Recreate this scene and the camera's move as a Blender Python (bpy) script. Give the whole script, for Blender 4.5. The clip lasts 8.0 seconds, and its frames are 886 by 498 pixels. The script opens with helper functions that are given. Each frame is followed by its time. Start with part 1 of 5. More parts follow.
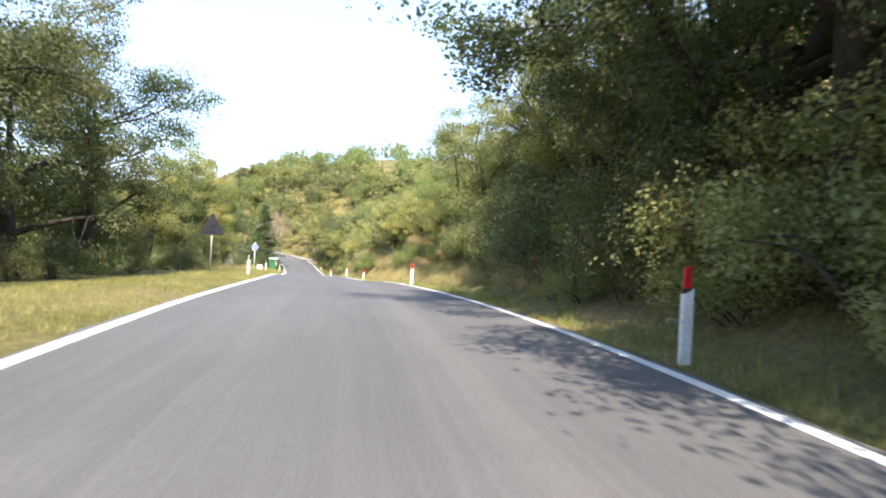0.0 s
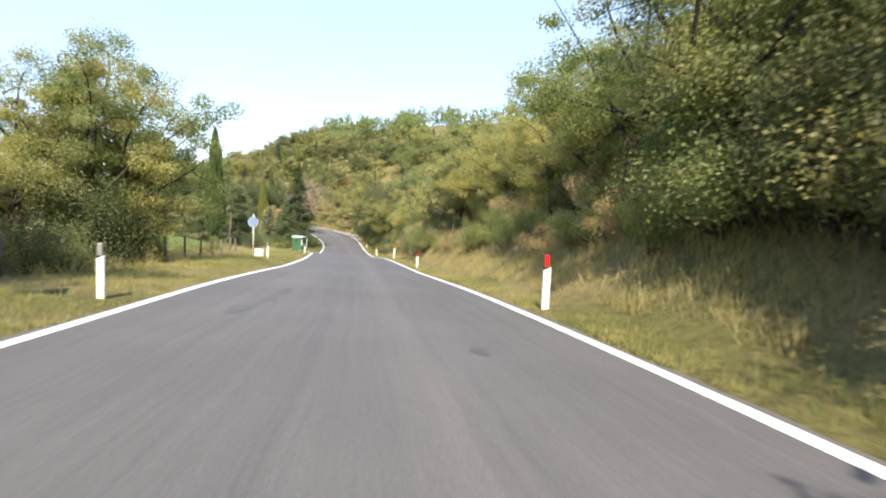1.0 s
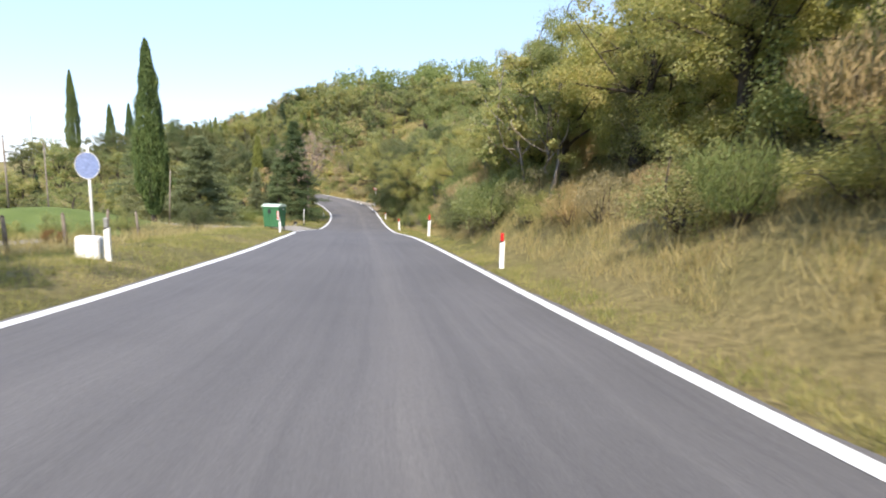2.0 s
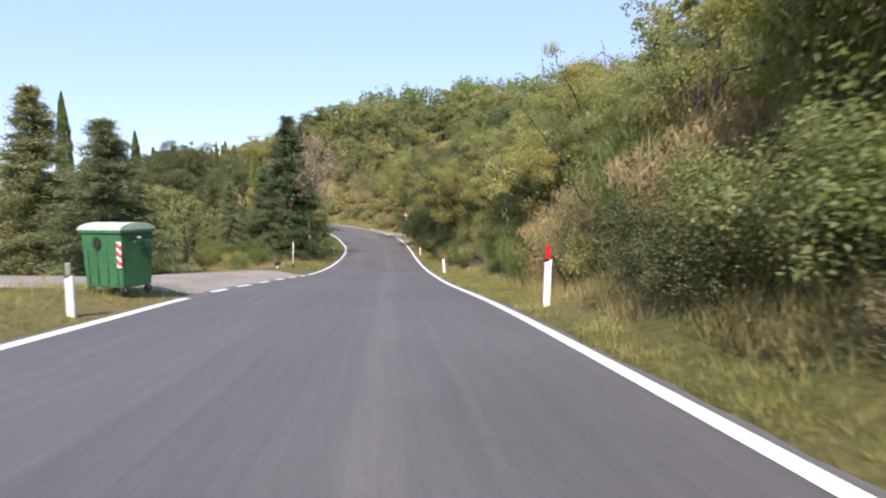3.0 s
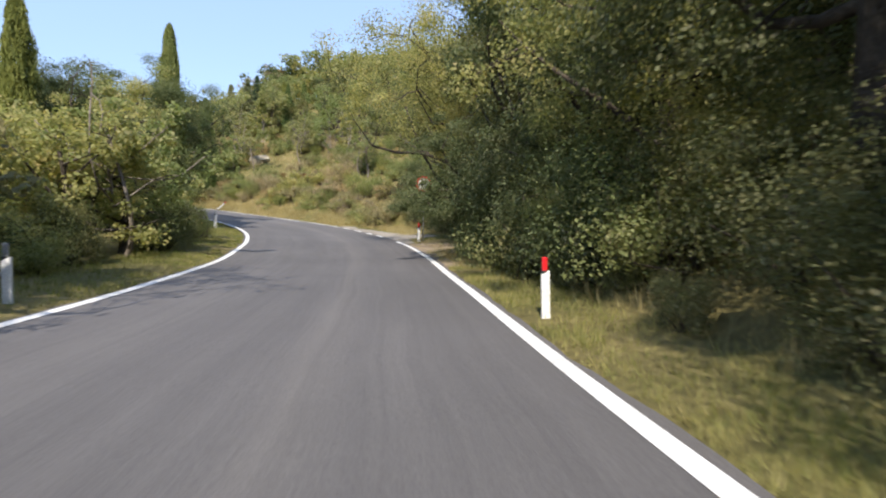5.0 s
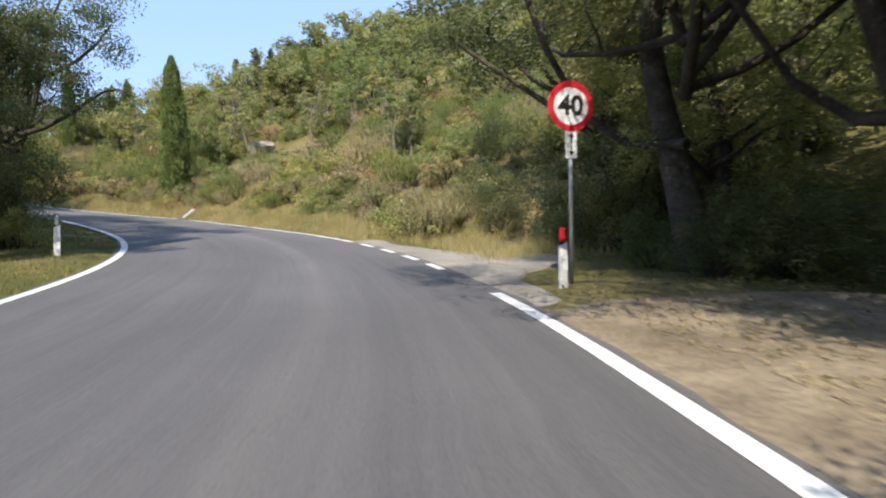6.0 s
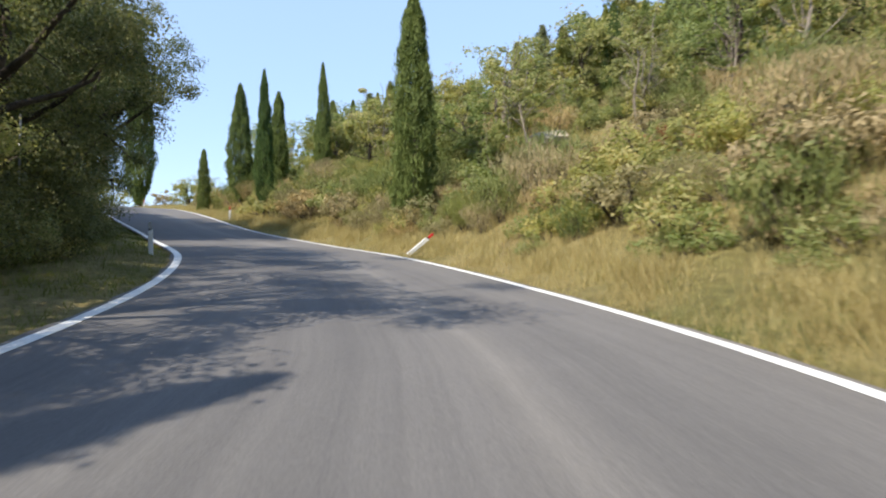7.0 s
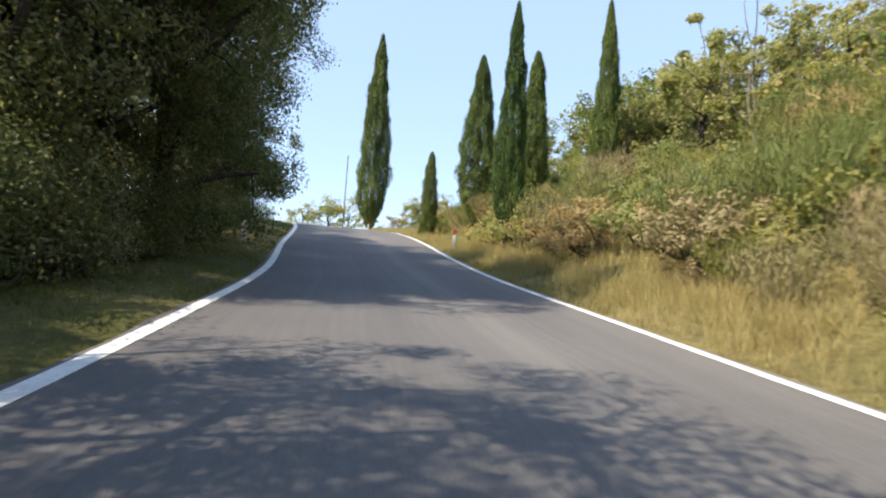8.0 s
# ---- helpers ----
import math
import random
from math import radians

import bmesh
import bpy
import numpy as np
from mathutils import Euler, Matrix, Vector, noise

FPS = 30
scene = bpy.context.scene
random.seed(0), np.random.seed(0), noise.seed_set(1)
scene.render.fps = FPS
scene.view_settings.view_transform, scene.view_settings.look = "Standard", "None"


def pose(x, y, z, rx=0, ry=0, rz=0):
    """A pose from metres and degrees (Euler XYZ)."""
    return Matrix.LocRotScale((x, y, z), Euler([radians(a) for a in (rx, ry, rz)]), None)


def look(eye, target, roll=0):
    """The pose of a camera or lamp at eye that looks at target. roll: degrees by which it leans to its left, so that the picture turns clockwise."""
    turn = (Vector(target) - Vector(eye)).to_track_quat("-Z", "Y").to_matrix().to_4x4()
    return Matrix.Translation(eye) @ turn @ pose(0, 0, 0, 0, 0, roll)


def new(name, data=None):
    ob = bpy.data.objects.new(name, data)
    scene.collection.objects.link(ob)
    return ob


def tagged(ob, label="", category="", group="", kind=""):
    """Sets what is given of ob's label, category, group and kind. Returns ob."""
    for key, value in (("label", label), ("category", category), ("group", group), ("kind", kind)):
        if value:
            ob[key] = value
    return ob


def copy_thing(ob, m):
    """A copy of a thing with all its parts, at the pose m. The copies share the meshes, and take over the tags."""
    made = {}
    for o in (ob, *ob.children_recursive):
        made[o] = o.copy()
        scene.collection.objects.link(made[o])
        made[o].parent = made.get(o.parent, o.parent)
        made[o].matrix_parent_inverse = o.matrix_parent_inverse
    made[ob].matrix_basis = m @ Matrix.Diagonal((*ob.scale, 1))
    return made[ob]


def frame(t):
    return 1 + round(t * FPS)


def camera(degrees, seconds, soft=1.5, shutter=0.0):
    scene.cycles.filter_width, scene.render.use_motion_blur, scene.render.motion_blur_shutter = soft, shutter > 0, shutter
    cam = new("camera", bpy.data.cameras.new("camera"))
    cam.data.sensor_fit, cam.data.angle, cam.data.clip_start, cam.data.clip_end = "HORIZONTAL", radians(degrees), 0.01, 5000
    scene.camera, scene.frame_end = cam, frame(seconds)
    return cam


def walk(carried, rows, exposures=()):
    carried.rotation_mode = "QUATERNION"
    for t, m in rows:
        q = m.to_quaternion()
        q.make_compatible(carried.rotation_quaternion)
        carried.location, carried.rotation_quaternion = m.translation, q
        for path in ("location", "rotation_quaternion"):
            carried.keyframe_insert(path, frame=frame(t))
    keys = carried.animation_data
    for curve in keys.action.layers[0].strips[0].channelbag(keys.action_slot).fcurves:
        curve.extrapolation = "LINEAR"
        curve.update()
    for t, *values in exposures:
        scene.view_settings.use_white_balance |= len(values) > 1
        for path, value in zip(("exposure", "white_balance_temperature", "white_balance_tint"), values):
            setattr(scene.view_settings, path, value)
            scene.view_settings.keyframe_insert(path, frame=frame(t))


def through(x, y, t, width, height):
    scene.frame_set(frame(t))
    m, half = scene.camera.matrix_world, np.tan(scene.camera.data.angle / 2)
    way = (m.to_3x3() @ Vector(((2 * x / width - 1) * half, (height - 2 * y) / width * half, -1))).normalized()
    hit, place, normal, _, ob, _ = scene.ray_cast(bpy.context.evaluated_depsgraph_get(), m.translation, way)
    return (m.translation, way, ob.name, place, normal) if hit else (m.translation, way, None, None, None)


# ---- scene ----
cam = camera(76.2, 8.0, soft=2.0, shutter=0.1)
PATH = [
    (0, (18.699, -7.133, 7.166), (18.711, 2.862, 6.838), 3.88),
    (0.5, (17.749, 0.566, 6.957), (17.303, 10.531, 6.258), 4.45),
    (1, (16.430, 8.614, 6.445), (15.566, 18.539, 5.574), 2.51),
    (1.3, (15.526, 13.894, 6.059), (14.482, 23.784, 5.013), 1.46),
    (1.5, (14.793, 16.958, 5.812), (13.611, 26.822, 4.670), 1.60),
    (1.7, (13.881, 20.695, 5.499), (12.597, 30.542, 4.315), 1.38),
    (2, (12.635, 25.967, 4.987), (11.438, 35.791, 3.554), 1.00),
    (2.25, (11.633, 30.378, 4.506), (10.483, 40.203, 3.043), 1.31),
    (2.5, (10.626, 34.799, 4.058), (9.351, 44.632, 2.755), 2.22),
    (2.8, (9.290, 40.097, 3.666), (7.668, 49.926, 2.794), 2.60),
    (3, (8.415, 43.609, 3.428), (6.645, 53.414, 2.571), -0.33),
    (3.5, (6.149, 52.663, 2.663), (4.551, 62.459, 1.442), -0.03),
    (4, (3.718, 61.595, 1.757), (2.220, 71.380, 0.343), 0.24),
    (4.5, (1.399, 70.736, 0.850), (-0.374, 80.495, -0.417), 1.47),
    (4.7, (0.423, 74.122, 0.617), (-1.325, 83.922, -0.334), 1.17),
    (5, (-1.100, 79.398, 0.418), (-2.913, 89.217, -0.124), 0.69),
    (5.25, (-2.362, 83.728, 0.366), (-4.180, 93.553, -0.030), -0.00),
    (5.5, (-3.598, 87.994, 0.339), (-5.436, 97.814, -0.092), -0.77),
    (5.8, (-5.081, 93.000, 0.264), (-7.209, 102.744, -0.466), -1.34),
    (6, (-6.264, 96.074, 0.297), (-8.951, 105.696, -0.142), -1.34),
    (6.5, (-9.951, 103.666, 0.520), (-14.787, 112.419, 0.422), -2.43),
    (7, (-15.497, 109.856, 0.861), (-22.339, 117.147, 1.010), -0.20),
    (7.5, (-21.641, 114.665, 1.397), (-30.104, 119.982, 1.726), 1.26),
    (8, (-28.158, 117.064, 1.893), (-37.368, 120.916, 2.481), 3.78),
]
EXPOSURES = [(0.0, 1.5, 6850, 11), (0.5, 1.36, 6850, 12), (0.8, 1.25, 6900, 11), (1.0, 1.06, 7100, 11), (1.5, 0.97, 6750, 11), (3.0, 0.62, 6700, 18), (3.5, 0.6, 6700, 16), (4.0, 0.6, 6850, 14),
             (6.0, 0.64, 6500, 11), (7.0, 0.7, 6850, 9), (8.0, 0.82, 7200, 10)]
walk(cam, [(t, look(eye, target, roll)) for t, eye, target, roll in PATH], EXPOSURES)

# ---- light ----
SUN_EL, SUN_AZ = radians(45.3), radians(175)      # azimuth clockwise from +y
world = bpy.data.worlds.new("sky")
scene.world = world
world.use_nodes = True
wn = world.node_tree
sky = wn.nodes.new("ShaderNodeTexSky")
sky.sky_type, sky.sun_disc = "NISHITA", False
sky.sun_elevation, sky.sun_rotation = SUN_EL, SUN_AZ
sky.air_density, sky.dust_density, sky.ozone_density, sky.altitude = 1.1, 0.1, 1.8, 500
haze = wn.nodes.new("ShaderNodeMix")              # thin even haze over the whole sky
haze.data_type, haze.inputs["Factor"].default_value = "RGBA", 0.6
wn.links.new(sky.outputs["Color"], haze.inputs[6])
haze.inputs[7].default_value = (2.9, 4.3, 7.3, 1)
wn.links.new(haze.outputs[2], wn.nodes["Background"].inputs["Color"])
wn.nodes["Background"].inputs["Strength"].default_value = 0.134
sun = new("sun", bpy.data.lights.new("sun", "SUN"))
sun.data.energy, sun.data.angle, sun.data.color = 4.9, radians(0.53), (1.0, 0.93, 0.82)
to_sun = Vector((math.sin(SUN_AZ) * math.cos(SUN_EL), math.cos(SUN_AZ) * math.cos(SUN_EL), math.sin(SUN_EL)))
sun.matrix_world = look(to_sun * 50, (0, 0, 0))


# ---- materials ----
def node(nt, kind, **inputs):
    n = nt.nodes.new(kind)
    for k, v in inputs.items():
        n.inputs[k.replace("_", " ")].default_value = v
    return n


def material(name, colour, rough=0.7, metal=0.0, spec=0.5):
    m = bpy.data.materials.new(name)
    m.use_nodes = True
    b = m.node_tree.nodes["Principled BSDF"]
    b.inputs["Base Color"].default_value = (*colour, 1)
    b.inputs["Roughness"].default_value = rough
    b.inputs["Metallic"].default_value = metal
    b.inputs["Specular IOR Level"].default_value = spec
    return m, m.node_tree, b


def ramp(nt, source, stops):
    r = nt.nodes.new("ShaderNodeValToRGB")
    el = r.color_ramp.elements
    while len(el) < len(stops):
        el.new(0.5)
    for e, (p, c) in zip(el, stops):
        e.position, e.color = p, (*c, 1)
    nt.links.new(source, r.inputs["Fac"])
    return r.outputs["Color"]


def mixed(nt, fac, a, b, mode="MIX"):
    m = nt.nodes.new("ShaderNodeMix")
    m.data_type, m.blend_type = "RGBA", mode
    for sock, v in ((m.inputs[0], fac), (m.inputs[6], a), (m.inputs[7], b)):
        if isinstance(v, (int, float)):
            sock.default_value = v
        elif isinstance(v, tuple):
            sock.default_value = (*v, 1)
        else:
            nt.links.new(v, sock)
    return m.outputs[2]


def noise_tex(nt, scale, detail=4.0, rough=0.6):
    co = nt.nodes.new("ShaderNodeTexCoord")
    n = node(nt, "ShaderNodeTexNoise", Scale=scale, Detail=detail, Roughness=rough)
    nt.links.new(co.outputs["Object"], n.inputs["Vector"])
    return n.outputs["Fac"]


def bump(nt, b, source, strength, distance=0.02):
    n = node(nt, "ShaderNodeBump", Strength=strength, Distance=distance)
    nt.links.new(source, n.inputs["Height"])
    nt.links.new(n.outputs["Normal"], b.inputs["Normal"])


def two_scale(name, dark, light, big, fine, rough=0.8, strength=0.4, distance=0.02, spec=0.3, metal=0.0):
    m, nt, b = material(name, light, rough, metal, spec)
    c = ramp(nt, noise_tex(nt, big), [(0.3, dark), (0.7, light)])
    f = noise_tex(nt, fine, 6.0)
    g = ramp(nt, f, [(0.25, (0.62, 0.62, 0.62)), (0.75, (1.2, 1.2, 1.2))])
    nt.links.new(mixed(nt, 1.0, c, g, "MULTIPLY"), b.inputs["Base Color"])
    bump(nt, b, f, strength, distance)
    return m


def leaf_material(name, stops, through=0.35, rough=0.65):
    m, nt, b = material(name, stops[0], rough, 0.0, 0.2)
    geo = nt.nodes.new("ShaderNodeNewGeometry")
    info = nt.nodes.new("ShaderNodeObjectInfo")
    n = len(stops) - 1
    patchy = noise_tex(nt, 1.1, 2.0, 0.5)
    spread = nt.nodes.new("ShaderNodeMapRange")
    spread.inputs["From Min"].default_value, spread.inputs["From Max"].default_value = 0.3, 0.7
    nt.links.new(patchy, spread.inputs["Value"])
    both = nt.nodes.new("ShaderNodeMix")
    both.inputs[0].default_value = 0.5
    nt.links.new(geo.outputs["Random Per Island"], both.inputs[2])
    nt.links.new(spread.outputs["Result"], both.inputs[3])
    c = ramp(nt, both.outputs[0], [(i / n, s) for i, s in enumerate(stops)])
    tint = ramp(nt, info.outputs["Random"], [(0.0, (0.72, 0.84, 0.72)), (0.5, (1.0, 1.0, 1.0)), (1.0, (1.22, 1.12, 0.9))])
    c = mixed(nt, 1.0, c, tint, "MULTIPLY")
    nt.links.new(c, b.inputs["Base Color"])
    t = nt.nodes.new("ShaderNodeBsdfTranslucent")
    nt.links.new(mixed(nt, 1.0, c, (1.25, 1.25, 0.8), "MULTIPLY"), t.inputs["Color"])
    mx = nt.nodes.new("ShaderNodeMixShader")
    mx.inputs["Fac"].default_value = through
    nt.links.new(b.outputs["BSDF"], mx.inputs[1])
    nt.links.new(t.outputs["BSDF"], mx.inputs[2])
    nt.links.new(mx.outputs["Shader"], nt.nodes["Material Output"].inputs["Surface"])
    return m


def asphalt_material():
    m, nt, b = material("asphalt", (0.075, 0.075, 0.08), 0.8, 0.0, 0.3)
    big = ramp(nt, noise_tex(nt, 0.22, 5.0, 0.65), [(0.32, (0.099, 0.095, 0.096)), (0.7, (0.122, 0.117, 0.118))])
    grain = noise_tex(nt, 60.0, 6.0, 0.75)
    g = ramp(nt, grain, [(0.3, (0.66, 0.66, 0.67)), (0.72, (1.34, 1.33, 1.32))])
    c = mixed(nt, 1.0, big, g, "MULTIPLY")
    across, along = (nt.nodes.new("ShaderNodeAttribute") for _ in range(2))
    across.attribute_name, along.attribute_name = "across", "along"
    for wide, long, lo, hi in ((42.0, 0.05, 0.92, 1.09), (9.0, 0.16, 0.93, 1.07), (150.0, 0.35, 0.95, 1.05)):
        place = nt.nodes.new("ShaderNodeCombineXYZ")
        for k, (source, factor) in enumerate(((across, wide), (along, long))):
            scaled = nt.nodes.new("ShaderNodeMath")
            scaled.operation = "MULTIPLY"
            scaled.inputs[1].default_value = factor
            nt.links.new(source.outputs["Fac"], scaled.inputs[0])
            nt.links.new(scaled.outputs[0], place.inputs[k])
        streak = node(nt, "ShaderNodeTexNoise", Scale=1.0, Detail=4.0, Roughness=0.6)
        nt.links.new(place.outputs[0], streak.inputs["Vector"])
        c = mixed(nt, 1.0, c, ramp(nt, streak.outputs["Fac"], [(0.3, (lo, lo, lo)), (0.7, (hi, hi, hi * 0.99))]), "MULTIPLY")
    wear = ramp(nt, across.outputs["Fac"], [(0.0, (1.12, 1.1, 1.06)), (0.06, (0.98, 0.98, 0.98)), (0.28, (1.04, 1.04, 1.03)), (0.42, (0.95, 0.95, 0.95)), (0.57, (1.0, 1.0, 1.0)), (0.62, (1.17, 1.16, 1.13)), (0.68, (1.0, 1.0, 1.0)), (0.95, (0.97, 0.97, 0.97)), (1.0, (1.12, 1.1, 1.06))])
    c = mixed(nt, 1.0, c, wear, "MULTIPLY")
    far = nt.nodes.new("ShaderNodeMapRange")
    far.inputs["From Min"].default_value, far.inputs["From Max"].default_value = 114.0, 128.0
    nt.links.new(along.outputs["Fac"], far.inputs["Value"])
    dusty = ramp(nt, across.outputs["Fac"], [(0.0, (1.0, 1.0, 1.0)), (0.45, (1.06, 1.06, 1.05)), (0.6, (1.28, 1.27, 1.23)), (0.75, (1.14, 1.13, 1.1)), (0.9, (1.3, 1.28, 1.22)), (1.0, (1.45, 1.4, 1.3))])
    c = mixed(nt, far.outputs["Result"], c, mixed(nt, 1.0, c, dusty, "MULTIPLY"))
    nt.links.new(c, b.inputs["Base Color"])
    bump(nt, b, grain, 0.5, 0.006)
    return m


def ground_material():
    m, nt, b = material("soil_and_turf", (0.2, 0.17, 0.08), 0.95, 0.0, 0.15)
    a = ramp(nt, noise_tex(nt, 0.16, 5.0, 0.6), [(0.30, (0.085, 0.095, 0.03)), (0.46, (0.15, 0.135, 0.056)), (0.62, (0.225, 0.185, 0.09)), (0.75, (0.17, 0.13, 0.075))])
    fine = noise_tex(nt, 7.0, 7.0, 0.7)
    g = ramp(nt, fine, [(0.28, (0.45, 0.45, 0.42)), (0.72, (1.35, 1.32, 1.2))])
    nt.links.new(mixed(nt, 1.0, a, g, "MULTIPLY"), b.inputs["Base Color"])
    bump(nt, b, fine, 0.9, 0.08)
    return m


MAT_ASPHALT = asphalt_material()
MAT_GROUND = ground_material()
MAT_LINE = two_scale("road_paint", (0.62, 0.62, 0.60), (0.82, 0.82, 0.80), 2.0, 40.0, 0.6, 0.3, 0.004)
MAT_GRAVEL = two_scale("pale_gravel", (0.23, 0.205, 0.17), (0.35, 0.315, 0.265), 0.7, 22.0, 0.95, 0.8, 0.03)
MAT_BARK = two_scale("rough_bark", (0.045, 0.037, 0.029), (0.12, 0.10, 0.078), 3.0, 18.0, 0.95, 1.0, 0.05, 0.15)
MAT_BARK_PALE = two_scale("pale_bark", (0.15, 0.125, 0.10), (0.31, 0.27, 0.225), 3.0, 18.0, 0.95, 1.0, 0.04, 0.15)
MAT_OAK = leaf_material("oak_leaf", [(0.112, 0.133, 0.064), (0.220, 0.242, 0.100), (0.344, 0.342, 0.158), (0.460, 0.394, 0.223)], 0.52)
MAT_OAK_DARK = leaf_material("holm_oak_leaf", [(0.053, 0.069, 0.038), (0.109, 0.128, 0.059), (0.180, 0.188, 0.097), (0.265, 0.252, 0.160)], 0.45)
MAT_YELLOW = leaf_material("yellowing_leaf", [(0.149, 0.184, 0.077), (0.253, 0.283, 0.111), (0.382, 0.365, 0.184), (0.475, 0.396, 0.216)], 0.52)
MAT_CYPRESS = leaf_material("cypress_spray", [(0.042, 0.077, 0.029), (0.088, 0.128, 0.040), (0.145, 0.192, 0.059)], 0.15)
MAT_CEDAR = leaf_material("grey_green_spray", [(0.105, 0.120, 0.066), (0.190, 0.210, 0.112), (0.300, 0.312, 0.180)], 0.3)
MAT_CYPRESS_PALE = leaf_material("pale_cypress_spray", [(0.080, 0.105, 0.034), (0.150, 0.180, 0.055), (0.230, 0.250, 0.085)], 0.25)
MAT_FIR = leaf_material("fir_spray", [(0.034, 0.064, 0.035), (0.064, 0.101, 0.051), (0.126, 0.164, 0.086)], 0.15)
MAT_BROOM = leaf_material("broom_twig", [(0.099, 0.128, 0.039), (0.164, 0.194, 0.068), (0.279, 0.269, 0.116)], 0.3)
MAT_DRY = leaf_material("dry_scrub", [(0.172, 0.136, 0.085), (0.266, 0.214, 0.122), (0.388, 0.314, 0.184), (0.206, 0.144, 0.090)], 0.25, 0.8)
MAT_RUST = leaf_material("rust_leaf", [(0.16, 0.08, 0.035), (0.22, 0.11, 0.05), (0.17, 0.13, 0.05)], 0.3, 0.7)
MAT_PINK = leaf_material("faded_leaf", [(0.28, 0.21, 0.20), (0.36, 0.28, 0.27), (0.27, 0.19, 0.13)], 0.3, 0.7)
MAT_GRASS = leaf_material("verge_grass", [(0.103, 0.140, 0.047), (0.197, 0.216, 0.082), (0.333, 0.316, 0.139), (0.438, 0.392, 0.233)], 0.4, 0.7)
MAT_LAWN = two_scale("mown_lawn", (0.085, 0.12, 0.03), (0.14, 0.18, 0.05), 0.5, 12.0, 0.95, 0.7, 0.03, 0.15)
MAT_LITTER = two_scale("leaf_litter", (0.15, 0.115, 0.08), (0.36, 0.29, 0.20), 1.1, 16.0, 0.95, 0.9, 0.04, 0.15)
MAT_GRASS_GREEN = leaf_material("green_grass", [(0.07, 0.10, 0.02), (0.12, 0.15, 0.03), (0.19, 0.20, 0.045)], 0.4, 0.7)
MAT_STRAW = leaf_material("straw", [(0.274, 0.207, 0.098), (0.410, 0.313, 0.155), (0.540, 0.435, 0.240), (0.222, 0.170, 0.078)], 0.4, 0.8)
MAT_WHITE = two_scale("white_plastic", (0.66, 0.66, 0.63), (0.82, 0.82, 0.80), 4.0, 30.0, 0.45, 0.1, 0.002)
MAT_BLACK = material("black_plastic", (0.02, 0.02, 0.022), 0.5)[0]
MAT_RED = material("red_reflector", (0.55, 0.015, 0.02), 0.35)[0]
MAT_STEEL = two_scale("galvanised_steel", (0.30, 0.31, 0.31), (0.46, 0.47, 0.47), 5.0, 40.0, 0.5, 0.1, 0.002, 0.5, 0.6)
MAT_SIGN_RED = material("sign_red", (0.52, 0.02, 0.03), 0.35)[0]
MAT_SIGN_WHITE = two_scale("sign_white", (0.72, 0.72, 0.70), (0.82, 0.82, 0.80), 3.0, 20.0, 0.4, 0.05, 0.001)
MAT_SIGN_BACK = two_scale("sign_back", (0.010, 0.010, 0.016), (0.022, 0.022, 0.032), 4.0, 20.0, 0.6, 0.1, 0.002)
MAT_SIGN_BLUE = two_scale("sign_blue", (0.17, 0.23, 0.42), (0.24, 0.30, 0.50), 3.0, 20.0, 0.5, 0.05, 0.001)
MAT_BIN = two_scale("green_bin_paint", (0.035, 0.13, 0.06), (0.055, 0.18, 0.08), 1.5, 14.0, 0.45, 0.15, 0.004, 0.4)
MAT_LID = two_scale("faded_lid", (0.36, 0.46, 0.36), (0.52, 0.60, 0.50), 1.5, 14.0, 0.6, 0.15, 0.004, 0.4)
MAT_ROCK = two_scale("pale_rock", (0.30, 0.26, 0.19), (0.48, 0.42, 0.32), 1.2, 9.0, 0.95, 1.0, 0.06)
MAT_WOOD = two_scale("weathered_wood", (0.10, 0.08, 0.06), (0.22, 0.19, 0.15), 4.0, 30.0, 0.9, 0.5, 0.01)

# ---- the line of the road: places 1.1 m above its surface, a little left or right of its middle ----
AXIS = [(20.97, -25.56, 7.66), (19.48, -13.28, 7.34), (18.74, -7.14, 7.18), (17.96, -1.0, 6.97), (17.01, 5.33, 6.64), (15.79, 11.97, 6.19),
        (14.31, 18.91, 5.65), (12.67, 25.96, 4.97), (11.08, 33.04, 4.26), (9.36, 40.13, 3.66), (7.44, 47.21, 3.12), (5.59, 54.37, 2.48),
        (3.7, 61.54, 1.74), (1.89, 68.74, 1.03), (-0.11, 75.87, 0.55), (-2.15, 82.86, 0.37), (-4.13, 89.68, 0.32), (-6.24, 96.25, 0.33),
        (-9.02, 102.41, 0.46), (-12.96, 107.79, 0.72), (-17.75, 112.15, 1.07), (-23.05, 115.34, 1.49), (-28.51, 117.62, 1.99),
        (-34.1, 119.1, 2.46), (-40.1, 120.6, 3.05), (-45.9, 121.7, 3.84), (-51.7, 122.9, 4.65), (-57.0, 123.8, 5.35), (-61.5, 124.2, 5.85),
        (-66.5, 123.6, 6.1), (-73.0, 121.3, 6.0), (-82.0, 116.5, 5.2), (-95.0, 108.0, 3.0)]
EDGE_R = [(-20, 3.00), (4, 3.02), (8, 2.89), (12, 2.71), (16, 2.63), (20, 2.50), (24, 2.28), (33, 2.23), (38, 2.17), (44, 2.09), (50, 1.99),
          (56, 1.96), (62, 1.86), (66, 1.74), (72, 1.64), (80, 1.56), (90, 1.48), (104, 1.36), (108, 1.53), (112, 1.62), (118, 2.14), (122, 2.54),
          (126, 2.98), (130, 3.14), (136, 3.25), (140, 3.30), (146, 3.20), (152, 2.79), (215, 2.90)]
